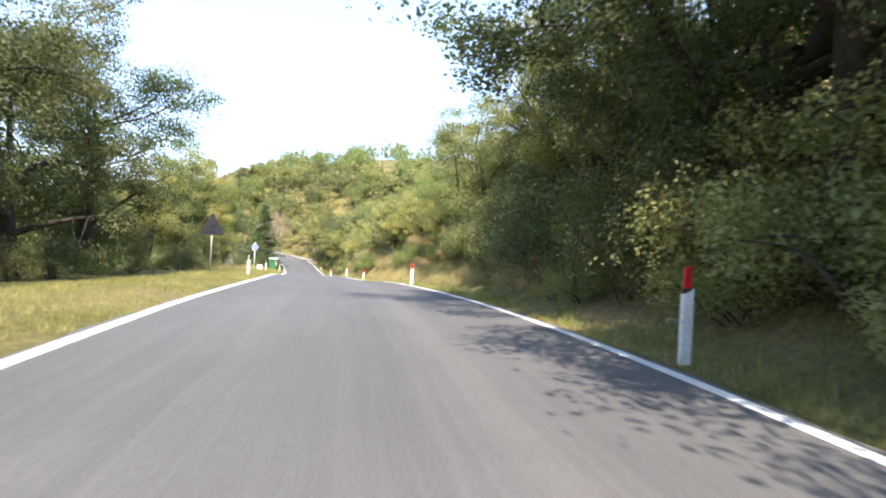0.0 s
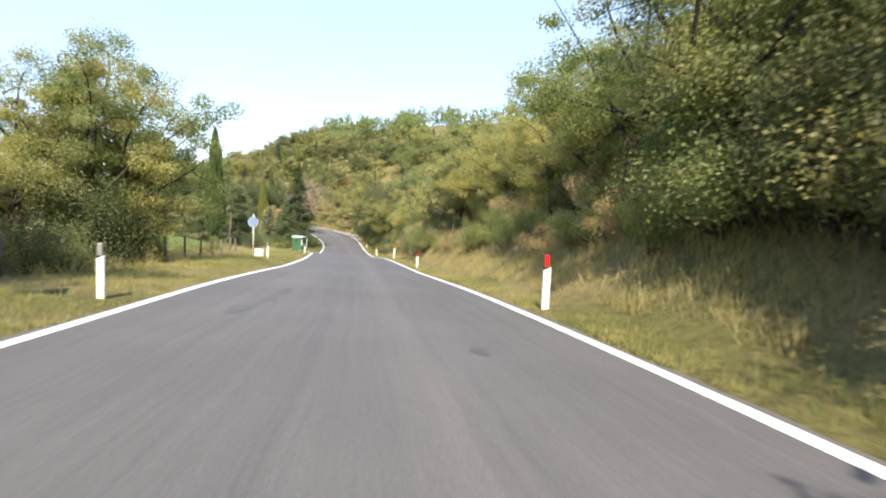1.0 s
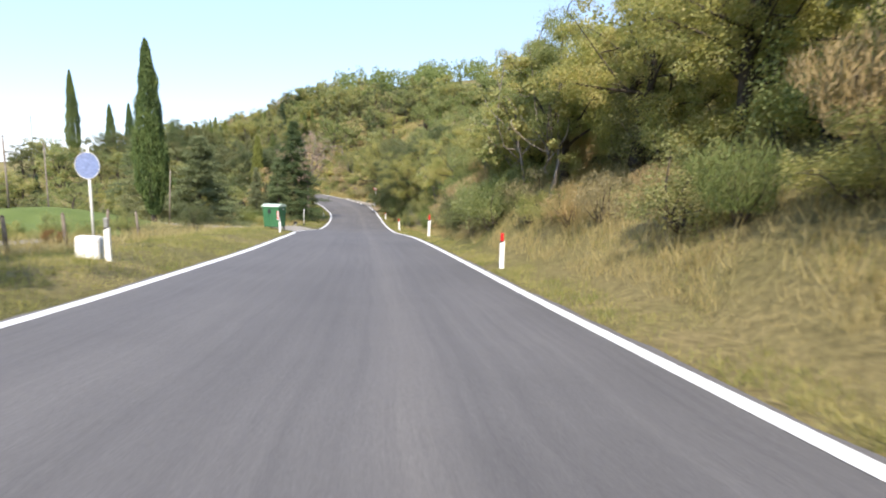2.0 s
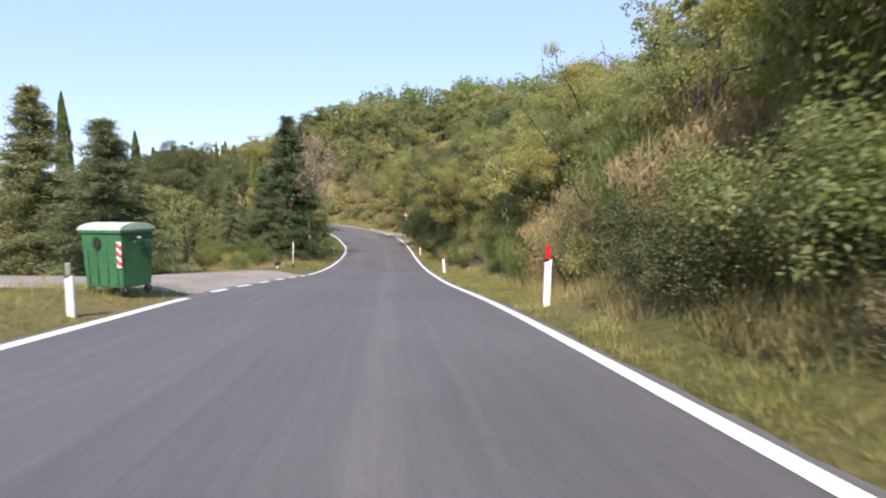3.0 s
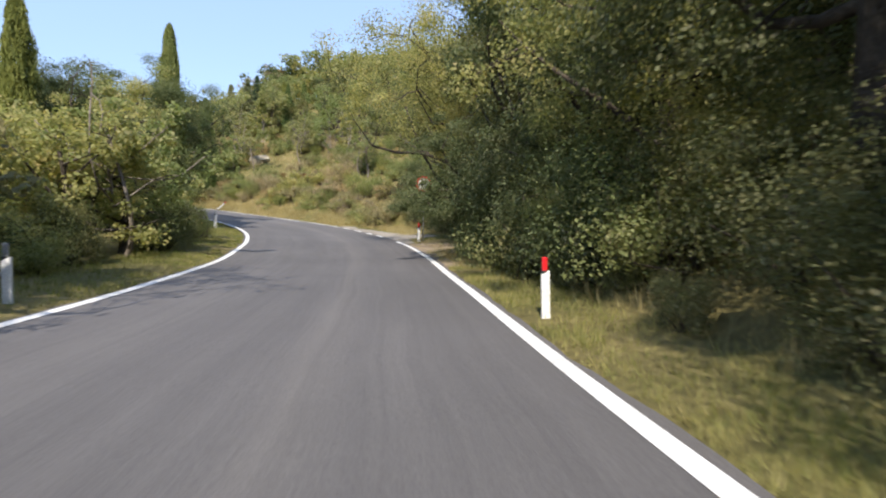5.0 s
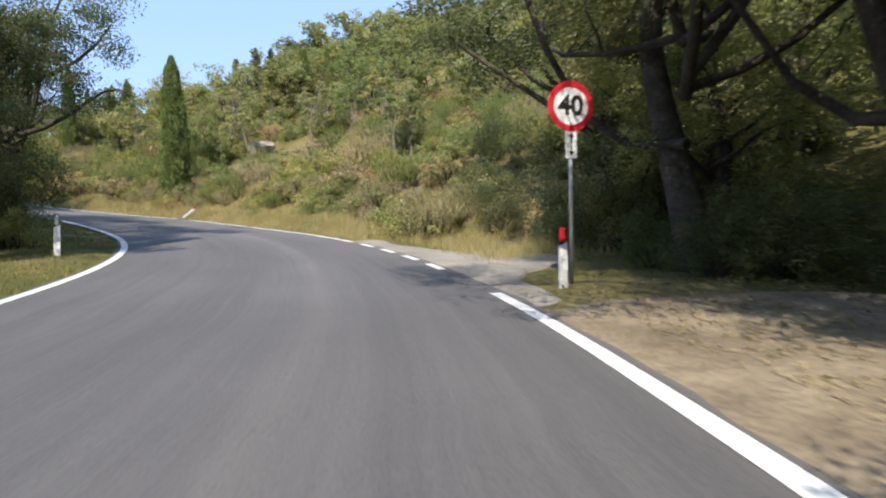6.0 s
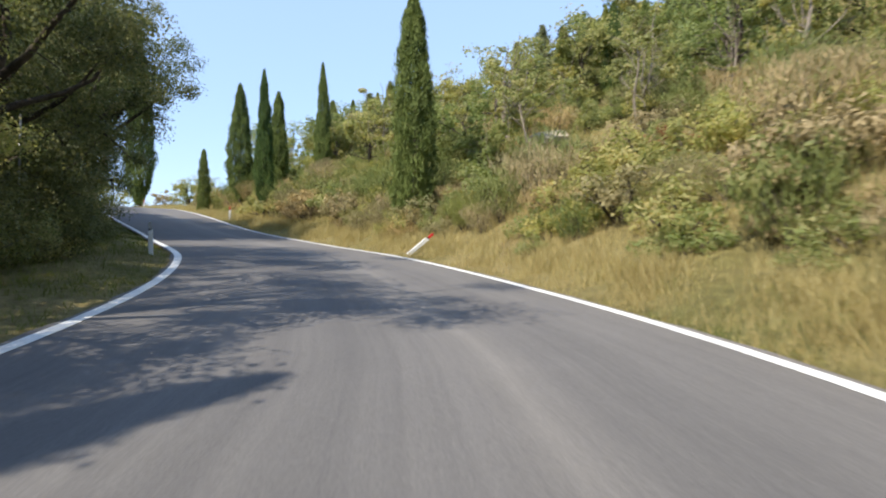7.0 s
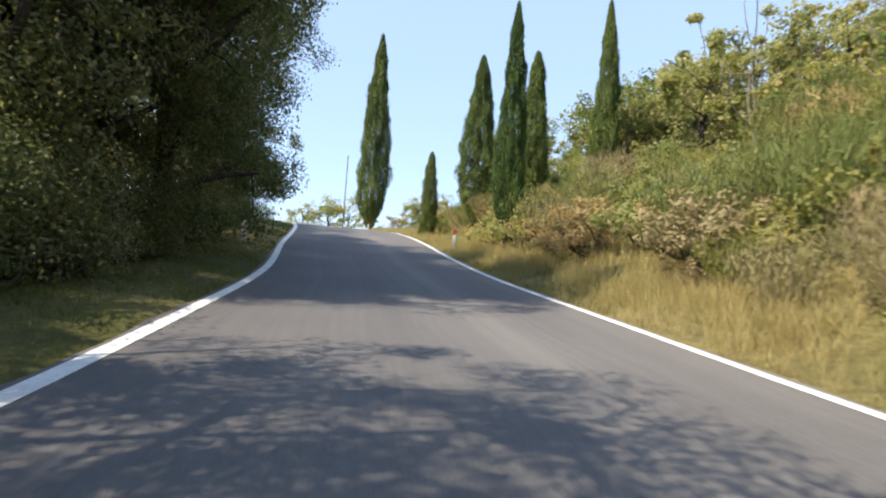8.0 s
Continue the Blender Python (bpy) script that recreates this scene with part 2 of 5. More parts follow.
EDGE_L = [(-20, -2.58), (4, -2.61), (8, -3.04), (13, -3.14), (17, -3.31), (22, -3.26), (27, -3.38), (31, -3.40), (36, -3.41), (41, -3.55), (46, -3.58),
          (56, -3.56), (60, -3.76), (64, -4.09), (70, -3.99), (76, -4.06), (80, -4.08), (84, -4.12), (87, -4.01), (92, -3.91), (96, -3.87),
          (102, -4.13), (108, -4.58), (112, -4.63), (116, -4.31), (120, -3.88), (124, -3.47), (128, -3.13), (131, -2.88), (136, -2.50), (140, -2.29),
          (146, -2.34), (152, -2.42), (160, -2.67), (215, -2.89)]
# the left half of the road rises by this much towards its edge, and the verge beyond it by a little more
TILT = [(-40, 0), (16, 0.02), (24, 0.08), (31, 0.145), (38, 0.17), (46, 0.22), (72, 0.22), (80, 0.14), (90, 0.02), (240, 0)]
VERGE = [(-40, 0.0), (26, 0.0), (36, 0.16), (86, 0.16), (96, 0.06), (240, 0.06)]


def smooth_line(knots, step=1.0):
    p = np.array(knots, float)
    d = np.r_[0, np.cumsum(np.hypot(*np.diff(p[:, :2], axis=0).T))]
    m = np.gradient(p, d, axis=0)
    t = np.arange(0, d[-1], step)
    i = np.clip(np.searchsorted(d, t, "right") - 1, 0, len(d) - 2)
    h = (d[i + 1] - d[i])[:, None]
    u = ((t - d[i]) / h[:, 0])[:, None]
    return (2 * u**3 - 3 * u**2 + 1) * p[i] + (u**3 - 2 * u**2 + u) * h * m[i] + (3 * u**2 - 2 * u**3) * p[i + 1] + (u**3 - u**2) * h * m[i + 1]


LINE = smooth_line(AXIS)
LINE[:, 2] -= 1.1
STEP = np.hypot(*np.diff(LINE[:, :2], axis=0).T)
S = np.r_[0, np.cumsum(STEP)]
S -= S[np.hypot(*(LINE[:, :2] - (18.74, -7.14)).T).argmin()]     # s = 0 where the drive begins
TAN = np.gradient(LINE[:, :2], axis=0)
TAN /= np.linalg.norm(TAN, axis=1)[:, None]
RIGHT = np.stack([TAN[:, 1], -TAN[:, 0]], 1)


def soft_interp(s, table, width=3.0):
    xs, ys = zip(*table)
    return sum(np.interp(np.asarray(s) + k * width, xs, ys) for k in (-1, -0.5, 0, 0.5, 1)) / 5


def cross_rise(s, lat):
    return soft_interp(s, TILT) * np.clip((0.5 - np.asarray(lat)) / 4.2, 0, 1.25)


def on_line(s, lat):
    """The place at a length along the road and a distance to its right: x, y and the road's height there."""
    s = np.asarray(s, float)
    p = np.stack([np.interp(s, S, LINE[:, k]) for k in range(3)], -1)
    r = np.stack([np.interp(s, S, RIGHT[:, k]) for k in range(2)], -1)
    p[..., :2] += r * np.asarray(lat)[..., None]
    p[..., 2] += cross_rise(s, lat)
    return p


def step_up(x, a, b):
    u = np.clip((x - a) / (b - a), 0, 1)
    return u * u * (3 - 2 * u)


def waves(x, y, scale, seed):
    """Gentle uneven ground."""
    rng = np.random.default_rng(seed)
    out = 0
    for k in range(7):
        a, ph = rng.uniform(0, 6.28, 2)
        f = 6.28 / scale * rng.uniform(0.5, 2.2)
        out = out + np.sin(f * (x * math.cos(a) + y * math.sin(a)) + ph) / 7
    return out


SLOPE = [(-40, 0.45), (30, 0.48), (55, 0.58), (75, 0.66), (98, 0.64), (106, 0.55), (120, 0.46), (138, 0.42), (150, 0.40), (160, 0.34), (170, 0.2), (182, 0.04), (240, 0.0)]
FOOT = [(-40, 1.3), (60, 1.5), (70, 2.3), (85, 2.3), (98, 1.9), (105, 7.5), (117, 8.0), (123, 2.0), (150, 1.6), (240, 1.6)]


def ground_z(x, y):
    x, y = np.atleast_1d(np.asarray(x, float)), np.atleast_1d(np.asarray(y, float))
    shape = x.shape
    x, y = x.ravel(), y.ravel()
    z = np.empty_like(x)
    for a in range(0, len(x), 4000):
        X, Y = x[a:a + 4000], y[a:a + 4000]
        dx, dy = X[:, None] - LINE[:, 0], Y[:, None] - LINE[:, 1]
        d2 = dx * dx + dy * dy
        i = d2.argmin(1)
        w = 1 / (d2 + 0.3) ** 3
        base = (w * LINE[:, 2]).sum(1) / w.sum(1)
        n = np.arange(len(X))
        along = dx[n, i] * TAN[i, 0] + dy[n, i] * TAN[i, 1]
        s = S[i] + np.clip(along, -1, 1)
        base = np.where(d2[n, i] < 36, np.interp(s, S, LINE[:, 2]), base)
        side = dx[n, i] * RIGHT[i, 0] + dy[n, i] * RIGHT[i, 1]
        far = np.sqrt(d2[n, i])
        right = side > 0
        er, el = soft_interp(s, EDGE_R), -soft_interp(s, EDGE_L)
        d = np.where(right, far - er, far - el)
        verge = -0.11 + 0.11 * step_up(d, 0.06, 0.36)
        foot = soft_interp(s, FOOT, 2.0)
        up = np.clip(d - foot, 0, None)
        rise = soft_interp(s, SLOPE) * up + 0.45 * step_up(up, 0, 2.0) * (soft_interp(s, SLOPE) > 0.2)
        rise = rise + 0.26 * np.clip(d - 17, 0, 12) * step_up(s, 95, 112) * (1 - step_up(s, 148, 165))
        rise = 45 * (1 - np.exp(-rise / 45)) * 1.1
        rise = rise + waves(X, Y, 11, 3) * 0.35 * step_up(up, 0, 5)
        down = np.clip(d - 2.0, 0, None)
        fall = -0.05 * down - 0.0016 * np.minimum(down, 60) ** 2 * step_up(Y, 75, 118) + waves(X, Y, 9, 5) * 0.18 * step_up(down, 0, 4)
        bund = 1.5 * np.exp(-((s - 63) / 6.5) ** 2 - ((side + 16.5) / 5) ** 2)
        end = -0.12 * np.clip(far - 4, 0, 300) * step_up(s, 178, 190)
        bank = 0.42 * step_up(d, 0.5, 1.6) * step_up(s, 122, 128) * (1 - step_up(s, 150, 165))
        ledge = (cross_rise(s, -far) + soft_interp(s, VERGE) * step_up(d, 0.3, 1.6)) * (1 - step_up(far, 25, 60))
        zz = base + verge + np.where(right, rise + bank, fall + bund + ledge) + end
        dist = np.hypot(X + 10, Y - 70)
        level = step_up(dist, 240, 900)
        z[a:a + 4000] = zz * (1 - level) + (-45 + 12 * waves(X, Y, 700, 9)) * level
    return z.reshape(shape)


# ---- mesh helpers ----
def mesh_of(name, verts, faces, mat, smooth=False):
    me = bpy.data.meshes.new(name)
    verts = np.asarray(verts, np.float32)
    faces = np.asarray(faces, np.int32)
    n, k = faces.shape
    me.vertices.add(len(verts))
    me.vertices.foreach_set("co", verts.ravel())
    me.loops.add(n * k)
    me.loops.foreach_set("vertex_index", faces.ravel())
    me.polygons.add(n)
    me.polygons.foreach_set("loop_start", np.arange(0, n * k, k, dtype=np.int32))
    me.polygons.foreach_set("loop_total", np.full(n, k, np.int32))
    me.polygons.foreach_set("use_smooth", np.full(n, smooth))
    me.update(calc_edges=True)
    me.materials.append(mat)
    return me


def part(name, bm_or_mesh, mat, parent, label=""):
    if isinstance(bm_or_mesh, bmesh.types.BMesh):
        me = bpy.data.meshes.new(name)
        bm_or_mesh.to_mesh(me)
        bm_or_mesh.free()
        me.materials.append(mat)
    else:
        me = bm_or_mesh
    ob = new(name, me)
    ob.parent = parent
    if label:
        ob["label"] = label
    return ob


def box(size, at=(0, 0, 0), bevel=0.0, turn=None):
    bm = bmesh.new()
    bmesh.ops.create_cube(bm, size=1)
    bmesh.ops.scale(bm, vec=size, verts=bm.verts)
    if bevel:
        bmesh.ops.bevel(bm, geom=bm.edges[:], offset=bevel, segments=2, affect="EDGES", profile=0.5)
    if turn:
        bmesh.ops.transform(bm, matrix=turn, verts=bm.verts)
    bmesh.ops.translate(bm, vec=at, verts=bm.verts)
    return bm


def rod(r1, r2, length, at=(0, 0, 0), turn=None, sides=14):
    bm = bmesh.new()
    bmesh.ops.create_cone(bm, cap_ends=True, segments=sides, radius1=r1, radius2=r2, depth=length)
    bmesh.ops.translate(bm, vec=(0, 0, length / 2), verts=bm.verts)
    if turn:
        bmesh.ops.transform(bm, matrix=turn, verts=bm.verts)
    bmesh.ops.translate(bm, vec=at, verts=bm.verts)
    for f in bm.faces:
        f.smooth = len(f.verts) == 4
    return bm


def tubes(paths, sides=7):
    """Tapered tubes along lists of (x, y, z, radius): verts and quads."""
    V, F, base = [], [], 0
    for p in paths:
        p = np.asarray(p, float)
        t = np.gradient(p[:, :3], axis=0)
        t /= np.linalg.norm(t, axis=1)[:, None] + 1e-9
        ref = np.where(np.abs(t[:, 2:3]) > 0.9, [[1.0, 0, 0]], [[0, 0, 1.0]])
        u = np.cross(t, ref)
        u /= np.linalg.norm(u, axis=1)[:, None]
        v = np.cross(t, u)
        a = np.arange(sides) * 2 * math.pi / sides
        ring = p[:, None, :3] + p[:, None, 3:4] * (np.cos(a)[None, :, None] * u[:, None] + np.sin(a)[None, :, None] * v[:, None])
        V.append(ring.reshape(-1, 3))
        for i in range(len(p) - 1):
            j = np.arange(sides)
            k = (j + 1) % sides
            F.append(np.stack([base + i * sides + j, base + i * sides + k, base + (i + 1) * sides + k, base + (i + 1) * sides + j], 1))
        base += len(p) * sides
    return np.concatenate(V), np.concatenate(F)


def leaf_quads(at, length, width, rng, up=0.0, out=None):
    """A small pointed leaf at each place: verts and faces."""
    n = len(at)
    a = rng.normal(size=(n, 3))
    if out is not None:
        a = a * 0.75 + out
    a[:, 2] += up
    a /= np.linalg.norm(a, axis=1)[:, None]
    b = np.cross(a, rng.normal(size=(n, 3)))
    b /= np.linalg.norm(b, axis=1)[:, None] + 1e-9
    L = length * rng.uniform(0.6, 1.3, (n, 1))
    W = width * rng.uniform(0.6, 1.3, (n, 1))
    v = np.stack([at - a * L * 0.5 - b * W * 0.5, at - a * L * 0.5 + b * W * 0.5, at + a * L * 0.5], 1).reshape(-1, 3)
    return v, np.arange(3 * n).reshape(n, 3)


def leaf_skin(at, length, width, rng, out, whole=True):
    """Leaves that lie roughly along the skin of their clump."""
    n = len(at)
    face = rng.normal(size=(n, 3)) * 0.55 + out * 0.9
    face[:, 2] += 0.25
    face /= np.linalg.norm(face, axis=1)[:, None] + 1e-9
    a = np.cross(face, rng.normal(size=(n, 3)))
    a /= np.linalg.norm(a, axis=1)[:, None] + 1e-9
    b = np.cross(face, a)
    L = length * rng.uniform(0.6, 1.3, (n, 1))
    W = width * rng.uniform(0.6, 1.3, (n, 1))
    if not whole:
        v = np.stack([at - a * L * 0.5 - b * W * 0.5, at - a * L * 0.5 + b * W * 0.5, at + a * L * 0.5], 1).reshape(-1, 3)
        return v, np.arange(3 * n).reshape(n, 3)
    v = np.stack([at - a * L * 0.5, at + b * W * 0.5, at + a * L * 0.5, at - b * W * 0.5], 1).reshape(-1, 3)
    return v, np.arange(4 * n).reshape(n, 4)


def clumps(rng, centres, radii, count, squash=0.75):
    """Leaf places crowded towards the skin of each clump, and the way out of it."""
    at, out = [], []
    for c, r in zip(centres, radii):
        d = rng.normal(size=(count, 3))
        d /= np.linalg.norm(d, axis=1)[:, None]
        rr = r * rng.uniform(0.15, 1.0, (count, 1)) ** 0.5 * (1 + 0.14 * rng.normal(size=(count, 1)))
        long = rng.uniform(0.75, 1.3, 3)
        at.append(c + d * rr * long * (1, 1, squash))
        out.append(d)
    return np.concatenate(at), np.concatenate(out)


def bent(rng, a, b, r1, r2, n=6, wob=0.08):
    a, b = np.asarray(a, float), np.asarray(b, float)
    t = np.linspace(0, 1, n)[:, None]
    k1, k2 = rng.normal(size=3), rng.normal(size=3)
    p = a + (b - a) * t + (np.sin(math.pi * t) * k1 + 0.5 * np.sin(2 * math.pi * t) * k2) * wob * np.linalg.norm(b - a)
    return np.hstack([p, (r1 + (r2 - r1) * t)])


# ---- kinds of plants: built once at the origin, then copied into place ----
def broadleaf(name, seed, height, spread, trunk_h, n_clumps, per, leaf, mat, bark, label, limbs=12, sides=7, lump=(0.11, 0.24), girth=1.0):
    """A trunk that forks into limbs; leaf clumps crowd along the outer part of each limb, with gaps between the limbs."""
    rng = np.random.default_rng(seed)
    ob = new(name)
    tagged(ob, label, "tree")
    mid = np.array([0, 0, trunk_h + (height - trunk_h) * 0.45])
    half = np.array([spread, spread, (height - trunk_h) * 0.56])
    lean = rng.normal(size=2) * 0.25
    r0 = (0.028 * height + 0.04) * girth
    paths = [bent(rng, (0, 0, -0.5), (lean[0], lean[1], height * 0.62), r0, r0 * 0.3, 9, 0.05)]
    tips, roots, turn0 = [], [], rng.uniform(0, 6.28)
    for j in range(limbs):
        a = turn0 + j * 2.4 + rng.normal() * 0.25
        e = -0.55 + 1.5 * ((j + 0.5) / limbs) + rng.normal() * 0.12
        flat = math.sqrt(max(0.05, 1 - min(abs(e), 0.97) ** 2))
        tip = mid + np.array([math.cos(a) * flat, math.sin(a) * flat, e]) * half * rng.uniform(0.72, 1.08)
        tip[2] = max(tip[2], trunk_h * 0.8 + 0.3)
        k = rng.uniform(0.35, 0.95) * min(1.0, tip[2] / (height * 0.62))
        root = np.array([lean[0] * k, lean[1] * k, height * 0.62 * k])
        tips.append(tip)
        roots.append(root)
        paths.append(bent(rng, root, tip, r0 * 0.38 * (1.1 - k * 0.6), 0.012, 7, 0.1))
    j = rng.integers(0, limbs, n_clumps)
    u = rng.uniform(0.3, 1.05, (n_clumps, 1)) ** 0.7
    tips, roots = np.array(tips), np.array(roots)
    cen = roots[j] * (1 - u) + tips[j] * u + np.clip(rng.normal(size=(n_clumps, 3)), -1.5, 1.5) * spread * 0.19 * (1, 1, 0.8)
    cen[:, 2] = np.maximum(cen[:, 2], trunk_h * 0.75 + 0.15)
    knots = np.concatenate([q[2:, :3] for q in paths[1:]])
    gap = np.linalg.norm(cen[:, None] - knots[None], axis=2)
    for i in np.argsort(-gap.min(1))[:limbs * 2]:      # twigs out to the clumps that stand off the limbs
        paths.append(bent(rng, knots[gap[i].argmin()], cen[i], r0 * 0.09, 0.006, 5, 0.1))
    v, f = tubes(paths, sides)
    part("trunk", mesh_of("trunk", v, f, bark, True), bark, ob)
    at, out = clumps(rng, cen, spread * rng.uniform(*lump, n_clumps), per, 0.7)
    v, f = leaf_skin(at, leaf, leaf * 0.62, rng, out, leaf < 0.2)
    part("crown", mesh_of("crown", v, f, mat), mat, ob)
    return ob


def cypress(name, seed, height, radius, mat, label, count=26000, loose=0.03, foot=0.25, blunt=0.62):
    rng = np.random.default_rng(seed)
    ob = new(name)
    tagged(ob, label, "tree")
    v, f = tubes([bent(rng, (0, 0, -0.4), (0, 0, height * 0.92), 0.16, 0.02, 8, 0.01)])
    part("trunk", mesh_of("trunk", v, f, MAT_BARK, True), MAT_BARK, ob)
    t = rng.uniform(0, 1, count)
    a = rng.uniform(0, 6.2832, count)
    prof = np.minimum(1, (t / 0.22 + foot)) * np.clip((1 - t) ** blunt * 1.25, 0, 1)
    lump = 1 + 0.13 * np.sin(a * 3 + 9 * t + seed) + 0.10 * np.sin(a * 5 - 23 * t + 2 * seed) + 0.09 * np.sin(41 * t + 2 * a) + 0.07 * np.sin(a * 11 + 7 * t)
    r = radius * prof * lump * rng.uniform(0.55, 1.0, count) ** 0.5 * (1 + loose * rng.normal(size=count))
    low = 0.7 if foot < 0.4 else 0.15
    at = np.stack([r * np.cos(a), r * np.sin(a), low + t * (height - low)], 1)
    out = np.stack([np.cos(a) * 0.4, np.sin(a) * 0.4, np.full(count, 1.5)], 1)
    v, f = leaf_quads(at, 0.27, 0.04, rng, 0.5, out)
    part("crown", mesh_of("crown", v, f, mat), mat, ob)
    return ob


def fir(name, seed, height, radius, mat, label, tiers=28, per=2300):
    rng = np.random.default_rng(seed)
    ob = new(name)
    tagged(ob, label, "tree")
    paths = [bent(rng, (0, 0, -0.4), (0, 0, height * 0.97), 0.19, 0.02, 8, 0.01)]
    at, out = [], []
    for k in range(tiers):
        t = 0.04 + 0.94 * k / tiers
        reach = radius * (1 - t) ** 0.8 * rng.uniform(0.75, 1.12)
        z = t * height
        for j in range(7):
            a = rng.uniform(0, 6.2832)
            ln = reach * rng.uniform(0.6, 1.15)
            tip = np.array([ln * math.cos(a), ln * math.sin(a), z - 0.16 * ln + rng.normal() * 0.1])
            if j < 3:
                paths.append(bent(rng, (0, 0, z), tip, 0.035, 0.008, 4, 0.05))
            n = int(per / 7 * (0.35 + 0.9 * (1 - t)))
            u = rng.uniform(0.15, 1.0, (n, 1)) ** 0.7
            q = np.array([0, 0, z]) * (1 - u) + tip * u + rng.normal(size=(n, 3)) * (0.16, 0.16, 0.10) * (0.6 + 0.5 * (1 - t))
            at.append(q)
            out.append(np.tile([math.cos(a) * 0.8, math.sin(a) * 0.8, 0.15], (n, 1)))
    v, f = tubes(paths, 6)
    part("trunk", mesh_of("trunk", v, f, MAT_BARK, True), MAT_BARK, ob)
    v, f = leaf_quads(np.concatenate(at), 0.17, 0.034, rng, 0.1, np.concatenate(out))
    part("crown", mesh_of("crown", v, f, mat), mat, ob)
    return ob


def bush(name, seed, height, spread, n_clumps, per, leaf, mat, label, thin=0.6):
    rng = np.random.default_rng(seed)
    ob = new(name)
    tagged(ob, label, "shrub")
    d = rng.normal(size=(n_clumps, 3))
    d /= np.linalg.norm(d, axis=1)[:, None]
    d[:, 2] = np.abs(d[:, 2])
    cen = d * (spread, spread, height * 0.8) * rng.uniform(0.3, 0.85, (n_clumps, 1))
    cen[:, 2] += 0.1 * height
    paths = [bent(rng, (0, 0, -0.2), c, 0.03, 0.006, 5, 0.12) for c in cen[:14]]
    v, f = tubes(paths, 5)
    part("stem", mesh_of("stem", v, f, MAT_BARK, True), MAT_BARK, ob)["kind"] = "stuff"
    at, out = clumps(rng, cen, spread * rng.uniform(0.15, 0.32, n_clumps), per, height / spread * 0.7)
    v, f = leaf_skin(at, leaf, leaf * thin, rng, out, leaf >= 0.05 and leaf != 0.09)
    part("foliage", mesh_of("foliage", v, f, mat), mat, ob)
    return ob


def broom(name, seed, height, spread, count, mat, label):
    """Thin upright twigs that fan out from one foot."""
    rng = np.random.default_rng(seed)
    ob = new(name)
    tagged(ob, label, "shrub")
    paths = [bent(rng, (0, 0, -0.2), (*(rng.normal(size=2) * spread * 0.3), height * 0.6), 0.025, 0.006, 5, 0.06) for _ in range(9)]
    v, f = tubes(paths, 5)
    part("stem", mesh_of("stem", v, f, MAT_BARK, True), MAT_BARK, ob)["kind"] = "stuff"
    a = rng.uniform(0, 6.2832, count)
    t = rng.uniform(0.2, 1.0, count)
    r = spread * np.sqrt(rng.uniform(0, 1, count)) * (0.35 + 0.65 * t)
    at = np.stack([r * np.cos(a), r * np.sin(a), height * t * (1 - 0.35 * (r / spread) ** 2)], 1)
    out = np.stack([np.cos(a) * 0.5 * r / spread, np.sin(a) * 0.5 * r / spread, np.full(count, 1.6)], 1)
    v, f = leaf_quads(at, 0.20, 0.020, rng, 0.4, out)
    part("foliage", mesh_of("foliage", v, f, mat), mat, ob)
    return ob


OAKS = [broadleaf("oak_tree", 11, 8.5, 3.4, 1.2, 120, 360, 0.086, MAT_OAK, MAT_BARK, "leafy green oak with rough grey-brown trunk beside the road"),
        broadleaf("oak_tree", 12, 7.5, 3.2, 0.8, 115, 350, 0.086, MAT_YELLOW, MAT_BARK, "broad yellow-green oak with uneven sunlit crown on the bank"),
        broadleaf("oak_tree", 13, 9.5, 3.6, 1.6, 120, 370, 0.086, MAT_OAK_DARK, MAT_BARK, "tall dark evergreen oak with dense crown beside the road"),
        broadleaf("oak_tree", 14, 6.5, 2.9, 0.5, 105, 350, 0.086, MAT_OAK_DARK, MAT_BARK, "dark evergreen oak branching low on the bank"),
        broadleaf("oak_tree", 19, 9.5, 3.9, 0.5, 150, 350, 0.09, MAT_OAK_DARK, MAT_BARK, "tall dark evergreen oak leafy down to the ground"),
        broadleaf("oak_tree", 20, 9.0, 3.3, 5.2, 110, 350, 0.088, MAT_OAK_DARK, MAT_BARK, "big dark oak with tall bare trunk and high crown"),
        broadleaf("oak_tree", 23, 9.4, 4.9, 4.6, 165, 330, 0.09, MAT_OAK, MAT_BARK, "big oak with thick trunk and wide open crown", 13)]
MIDS = [broadleaf("hillside_oak", 15, 6.5, 2.9, 0.5, 54, 62, 0.199, MAT_OAK, MAT_BARK, "round green oak in the hillside wood", 8, 4, (0.13, 0.26)),
        broadleaf("hillside_tree", 16, 6.0, 2.8, 0.4, 54, 62, 0.199, MAT_YELLOW, MAT_BARK, "yellow-green broadleaf tree in the hillside wood", 8, 4, (0.13, 0.26)),
        broadleaf("evergreen_oak", 17, 7.0, 2.9, 0.6, 54, 62, 0.199, MAT_OAK_DARK, MAT_BARK, "dark evergreen oak in the hillside wood", 8, 4, (0.13, 0.26)),
        broadleaf("hillside_tree", 18, 5.0, 2.4, 0.3, 54, 62, 0.19, MAT_DRY, MAT_BARK, "brownish half-withered tree in the hillside wood", 8, 4, (0.13, 0.26))]
